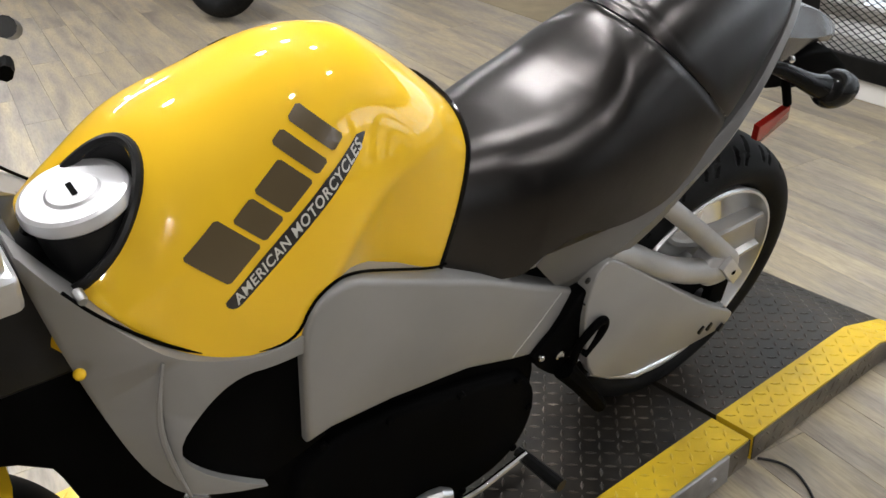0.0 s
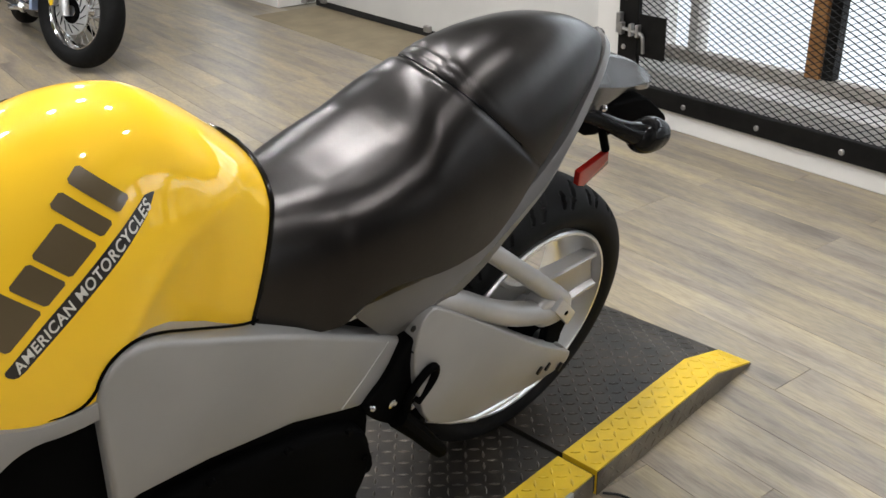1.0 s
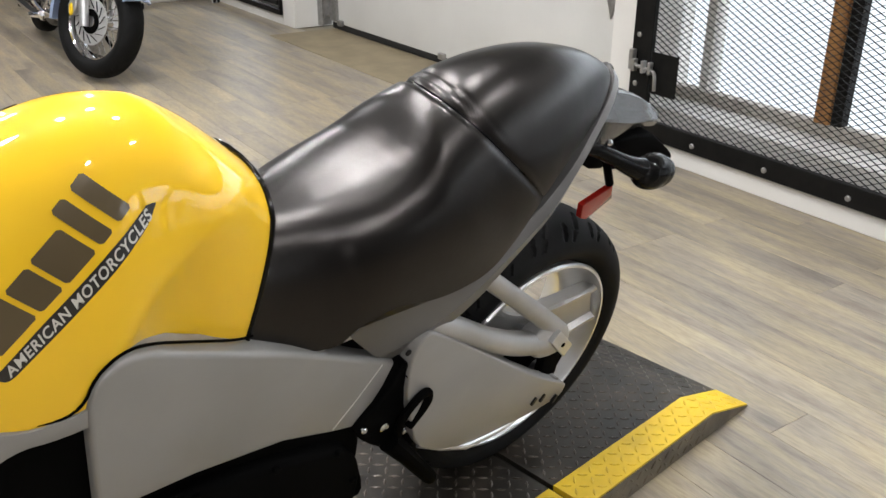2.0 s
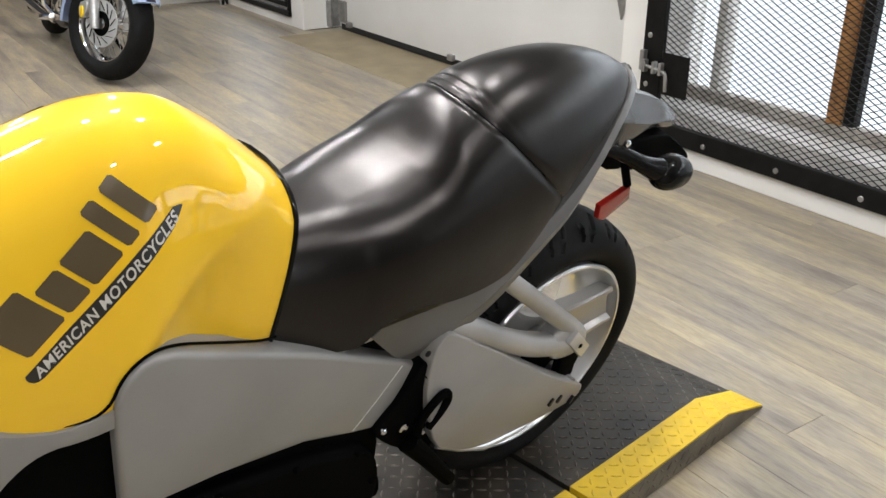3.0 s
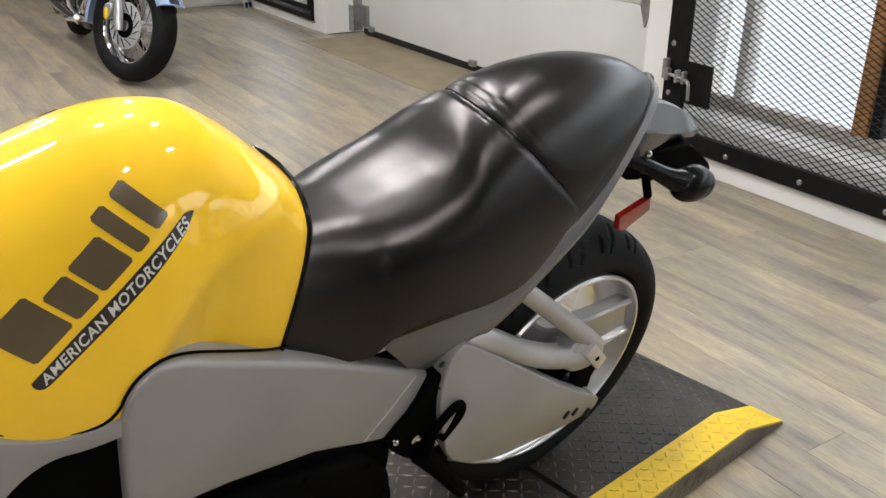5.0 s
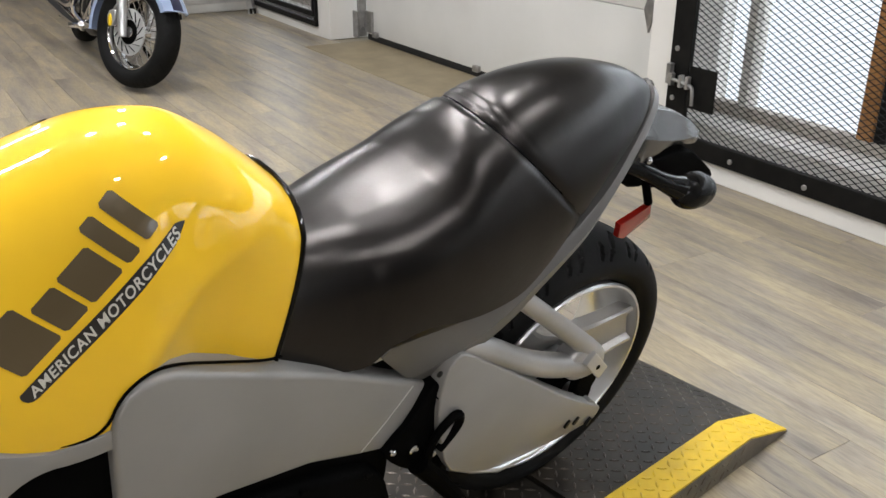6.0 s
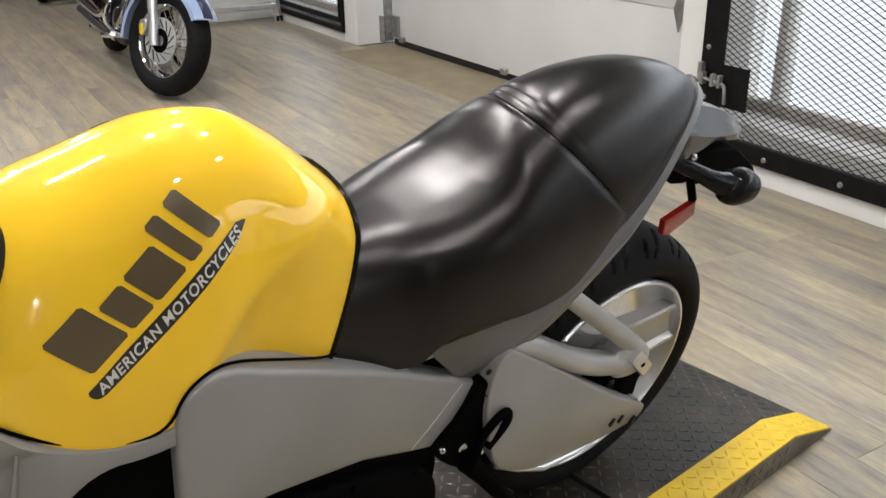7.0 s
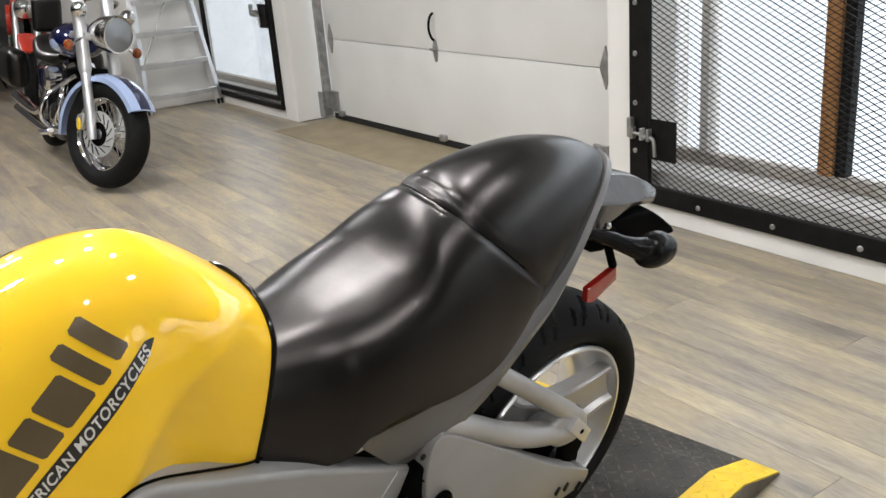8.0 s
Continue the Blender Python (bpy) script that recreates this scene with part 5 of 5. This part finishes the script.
    part("crash_bar", tube([(-0.40, -0.08, 0.62), (-0.36, -0.28, 0.50), (-0.40, -0.30, 0.34), (-0.48, -0.10, 0.24)], 0.013, 8, 1.0, 2), CHROME, c, "chrome crash bar")
    part("seat", tube([(-0.90, 0, 0.70), (-1.05, 0, 0.68), (-1.25, 0, 0.69), (-1.40, 0, 0.76), (-1.62, 0, 0.77)], [0.08, 0.15, 0.17, 0.15, 0.10], 20, 0.42, 2), VINYL, c, "black two-up seat")
    part("backrest", box(-1.68, -1.60, -0.10, 0.10, 0.82, 1.06, 0.035, 4), VINYL, c, "black padded backrest")
    part("saddle_bag", box(-1.85, -1.35, -0.32, -0.18, 0.45, 0.71, 0.07, 4), VINYL, c, "black leather saddlebag")
    part("saddle_bag", box(-1.85, -1.35, 0.18, 0.32, 0.45, 0.71, 0.07, 4), VINYL, c, "black leather saddlebag")
    rear = part("rear_wheel", turned([(-0.06, 0.2), (-0.05, 0.18), (0.05, 0.18), (0.06, 0.2), (0.0, 0.19)], 40, "y", (-1.65, 0, R), True), CHROME, c)
    rb = tyre_bm(0.315, 0.08, 0.2, 120, 20, 0.0, 20, R)
    rb.transform(Matrix.Translation((-1.65, 0, 0)))
    part("tyre", rb, RUBBER, rear)
    part("side_stand", tube([(-0.75, 0.15, 0.2), (-0.70, 0.28, 0.0)], 0.012, 8), BLACK_METAL, c)
    return c


cruiser()


# ---- stepladder leaning by the side wall ----
def stepladder():
    lad = thing("stepladder", pose(-6.56, 4.62, 0), "grey aluminium stepladder folded against the white wall", "stepladder")
    # rails lean to the wall; x away from the wall, y along it
    for y0, y1 in ((-0.35, -0.24), (0.33, 0.12)):
        m = tube([(0.05, y0, 0.0), (-0.11, y1, 1.75)], 0.04, 4, 0.6)
        part("rail", m, BRUSHED, lad)
        part("foot", box(0.03, 0.07, y0 - 0.03, y0 + 0.03, 0.0, 0.05, 0.006, 1), BLACK_PLASTIC, lad, "black rubber foot")
    for k in range(6):
        z = 0.12 + 0.27 * k
        s = z / 1.75
        ya, yb = -0.35 + 0.11 * s, 0.33 - 0.21 * s
        x = 0.05 - 0.16 * s
        part("tread", box(x - 0.05, x + 0.045, ya, yb, z, z + 0.042, 0.004, 1), BRUSHED, lad)
    part("brace", tube([(0.0, -0.30, 0.40), (-0.06, 0.16, 1.2)], 0.007, 6), STEEL, lad)
    part("brace", tube([(0.02, 0.3, 0.10), (-0.05, 0.26, 0.62)], 0.008, 6), STEEL, lad)
    return lad


stepladder()


# ---- motorcycles parked in the deeper part of the room ----
# axes: x forward from the rear wheel's foot, y to its left, z up
def trail_bike(m, label, paint, second):
    b = thing("trail_bike", m, label, "motorcycle", "motorcycles parked farther back")
    for x, r in ((0.0, 0.31), (1.38, 0.34)):
        w = part("wheel", turned([(-0.03, r - 0.075), (-0.02, r - 0.095), (0.02, r - 0.095), (0.03, r - 0.075), (0.0, r - 0.085)], 40, "y", (x, 0, r), True), BRUSHED, b, "alloy rim with wire spokes")
        part("tyre", turned([(-0.035, r - 0.085), (-0.055, r - 0.05), (-0.045, r - 0.012), (0.0, r), (0.045, r - 0.012), (0.055, r - 0.05), (0.035, r - 0.085), (0.0, r - 0.08)], 48, "y", (x, 0, r), True), RUBBER, w, "black tyre")
        part("hub", turned([(-0.06, 0.0), (-0.06, 0.035), (0.06, 0.035), (0.06, 0.0)], 20, "y", (x, 0, r)), CHROME, w)
        part("brake_disc", turned([(-0.065, 0.05), (-0.065, 0.11), (-0.06, 0.11), (-0.06, 0.05)], 32, "y", (x, 0, r), True), DISC_STEEL, w)
        for k in range(18):
            a = 2 * math.pi * k / 18
            e = a + (0.4 if k % 2 else -0.4)
            y = 0.04 if k % 4 < 2 else -0.04
            part("wire_spoke", tube([(x + 0.033 * math.cos(e), y, r + 0.033 * math.sin(e)), (x + (r - 0.09) * math.cos(a), 0, r + (r - 0.09) * math.sin(a))], 0.003, 5), CHROME, w)
    for sgn in (-1, 1):
        part("fork_leg", tube([(1.38, 0.085 * sgn, 0.34), (1.25, 0.085 * sgn, 0.66), (1.10, 0.085 * sgn, 1.02)], [0.026, 0.026, 0.021], 12), BRUSHED, b, "alloy fork leg")
        part("handlebar", tube([(1.10, 0.0, 1.05), (1.08, 0.16 * sgn, 1.10), (0.98, 0.36 * sgn, 1.13)], 0.012, 8, 1.0, 1), BLACK_PLASTIC, b)
        part("mirror_stem", tube([(1.02, 0.28 * sgn, 1.12), (1.02, 0.34 * sgn, 1.28)], 0.006, 6), CHROME, b)
        part("mirror", ball((1.02, 0.36 * sgn, 1.31), 0.02, 0.055, 0.045, 16), CHROME, b, "round chrome mirror")
        part("swing_arm", tube([(0.0, 0.09 * sgn, 0.31), (0.52, 0.09 * sgn, 0.38)], 0.024, 10), BRUSHED, b)
        part("shroud", slab(smoothed([(0.62, 0.98), (1.02, 1.00), (1.10, 0.86), (0.92, 0.70), (0.72, 0.80)], 2), 0.12 * sgn, 0.16 * sgn, 0.01), paint, b, "coloured tank shroud")
        part("side_panel", slab(smoothed([(0.12, 0.86), (0.52, 0.82), (0.58, 0.64), (0.38, 0.56), (0.20, 0.70)], 2), 0.10 * sgn, 0.14 * sgn, 0.01), second, b, "coloured side panel")
    part("fuel_tank", tube([(0.58, 0, 0.90), (0.72, 0, 0.94), (0.92, 0, 0.98), (1.05, 0, 0.96)], [0.09, 0.13, 0.14, 0.08], 20, 0.9, 2), paint, b)
    part("seat", tube([(-0.18, 0, 0.92), (0.0, 0, 0.92), (0.35, 0, 0.88), (0.62, 0, 0.92)], [0.07, 0.11, 0.12, 0.09], 18, 0.5, 2), VINYL, b, "black bench seat")
    part("rear_fender", tube([(-0.42, 0, 0.78), (-0.20, 0, 0.86), (0.10, 0, 0.86)], [0.05, 0.09, 0.10], 14, 0.35, 1), second, b)
    part("front_fender", tube([(1.78, 0, 0.66), (1.55, 0, 0.76), (1.30, 0, 0.76), (1.12, 0, 0.68)], [0.04, 0.075, 0.08, 0.06], 14, 0.3, 2), paint, b)
    part("headlamp", ball((1.24, 0, 0.98), 0.06, 0.09, 0.09, 20), CHROME, b, "round chrome headlamp")
    part("frame_tube", tube([(1.10, 0, 0.95), (0.96, 0, 0.45), (0.82, 0, 0.26), (0.46, 0, 0.28), (0.40, 0, 0.60), (0.12, 0, 0.82)], 0.022, 10, 1.0, 1), BLACK_METAL, b, "black frame tube")
    part("engine", slab(smoothed([(0.46, 0.30), (0.90, 0.28), (0.96, 0.46), (0.84, 0.66), (0.66, 0.68), (0.50, 0.50)], 2), -0.13, 0.13, 0.02), BLACK_PLASTIC, b, "black engine")
    part("engine_cover", turned([(-0.17, 0.0), (-0.165, 0.06), (-0.14, 0.085), (-0.12, 0.09)], 24, "y", (0.62, 0, 0.42)), CHROME, b)
    part("exhaust_pipe", tube([(0.90, -0.06, 0.55), (0.98, -0.12, 0.40), (0.72, -0.15, 0.32), (0.30, -0.15, 0.46), (-0.28, -0.16, 0.66)], [0.02, 0.02, 0.022, 0.04, 0.045], 12, 1.0, 2), CHROME, b, "chrome exhaust pipe")
    part("side_stand", tube([(0.52, 0.10, 0.28), (0.46, 0.24, 0.0)], 0.012, 8), BLACK_METAL, b)


trail_bike(pose(-8.45, 3.74, 0.0, -7, 0, -12), "red and green trail motorcycle parked behind the cruiser", RED_PLASTIC, GREEN_PLASTIC)
trail_bike(pose(-10.5, 3.62, 0.0, -7, 0, -12), "orange and black trail motorcycle parked far back", ORANGE_PLASTIC, BLACK_PLASTIC)

# ---- floor planks, one by one ----
plank_mesh = {}


def plank(x0, x1, y0, y1):
    key = (round(x1 - x0, 2), round(y1 - y0, 3))
    if key not in plank_mesh:
        a, b = key[0] / 2 - 0.0003, key[1] / 2 - 0.0003
        e = 0.0007
        v = [(-a, -b, -0.006), (a, -b, -0.006), (a, b, -0.006), (-a, b, -0.006),
             (-a, -b, -0.0012), (a, -b, -0.0012), (a, b, -0.0012), (-a, b, -0.0012),
             (-a + e, -b + e, 0), (a - e, -b + e, 0), (a - e, b - e, 0), (-a + e, b - e, 0)]
        f = [(8, 9, 10, 11)] + [(i, (i + 1) % 4, (i + 1) % 4 + 4, i + 4) for i in range(4)] + [(i + 4, (i + 1) % 4 + 4, (i + 1) % 4 + 8, i + 8) for i in range(4)]
        me = bpy.data.meshes.new("plank")
        me.from_pydata(v, [], f)
        me.materials.append(PLANK)
        plank_mesh[key] = me
    ob = new("plank", plank_mesh[key])
    ob.location = ((x0 + x1) / 2, (y0 + y1) / 2, 0)
    ob.parent = floor
    return ob


PW, PL = 0.152, 1.22
rng = random.Random(5)
far_rows = bmesh.new()
for r in range(80):
    y0 = WY + 0.03 - (r + 1) * PW
    if y0 < YB:
        break
    x = XW - 4 * PL - rng.choice((0.15, 0.35, 0.55, 0.75, 0.95, 1.15))
    while x < XR:
        xa, xb = max(x, XL), min(x + PL, XR)
        if xb - xa > 0.05:
            if r < 28 and -8.2 < xa < 2.2:
                plank(xa, xb, y0, y0 + PW)
            else:
                box(xa + 0.001, xb - 0.001, y0 + 0.001, y0 + PW - 0.001, -0.006, 0.0, 0, 1, far_rows)
        x += PL
tagged(part("planks", far_rows, PLANK, floor, "", 0), "", "", "", "stuff")
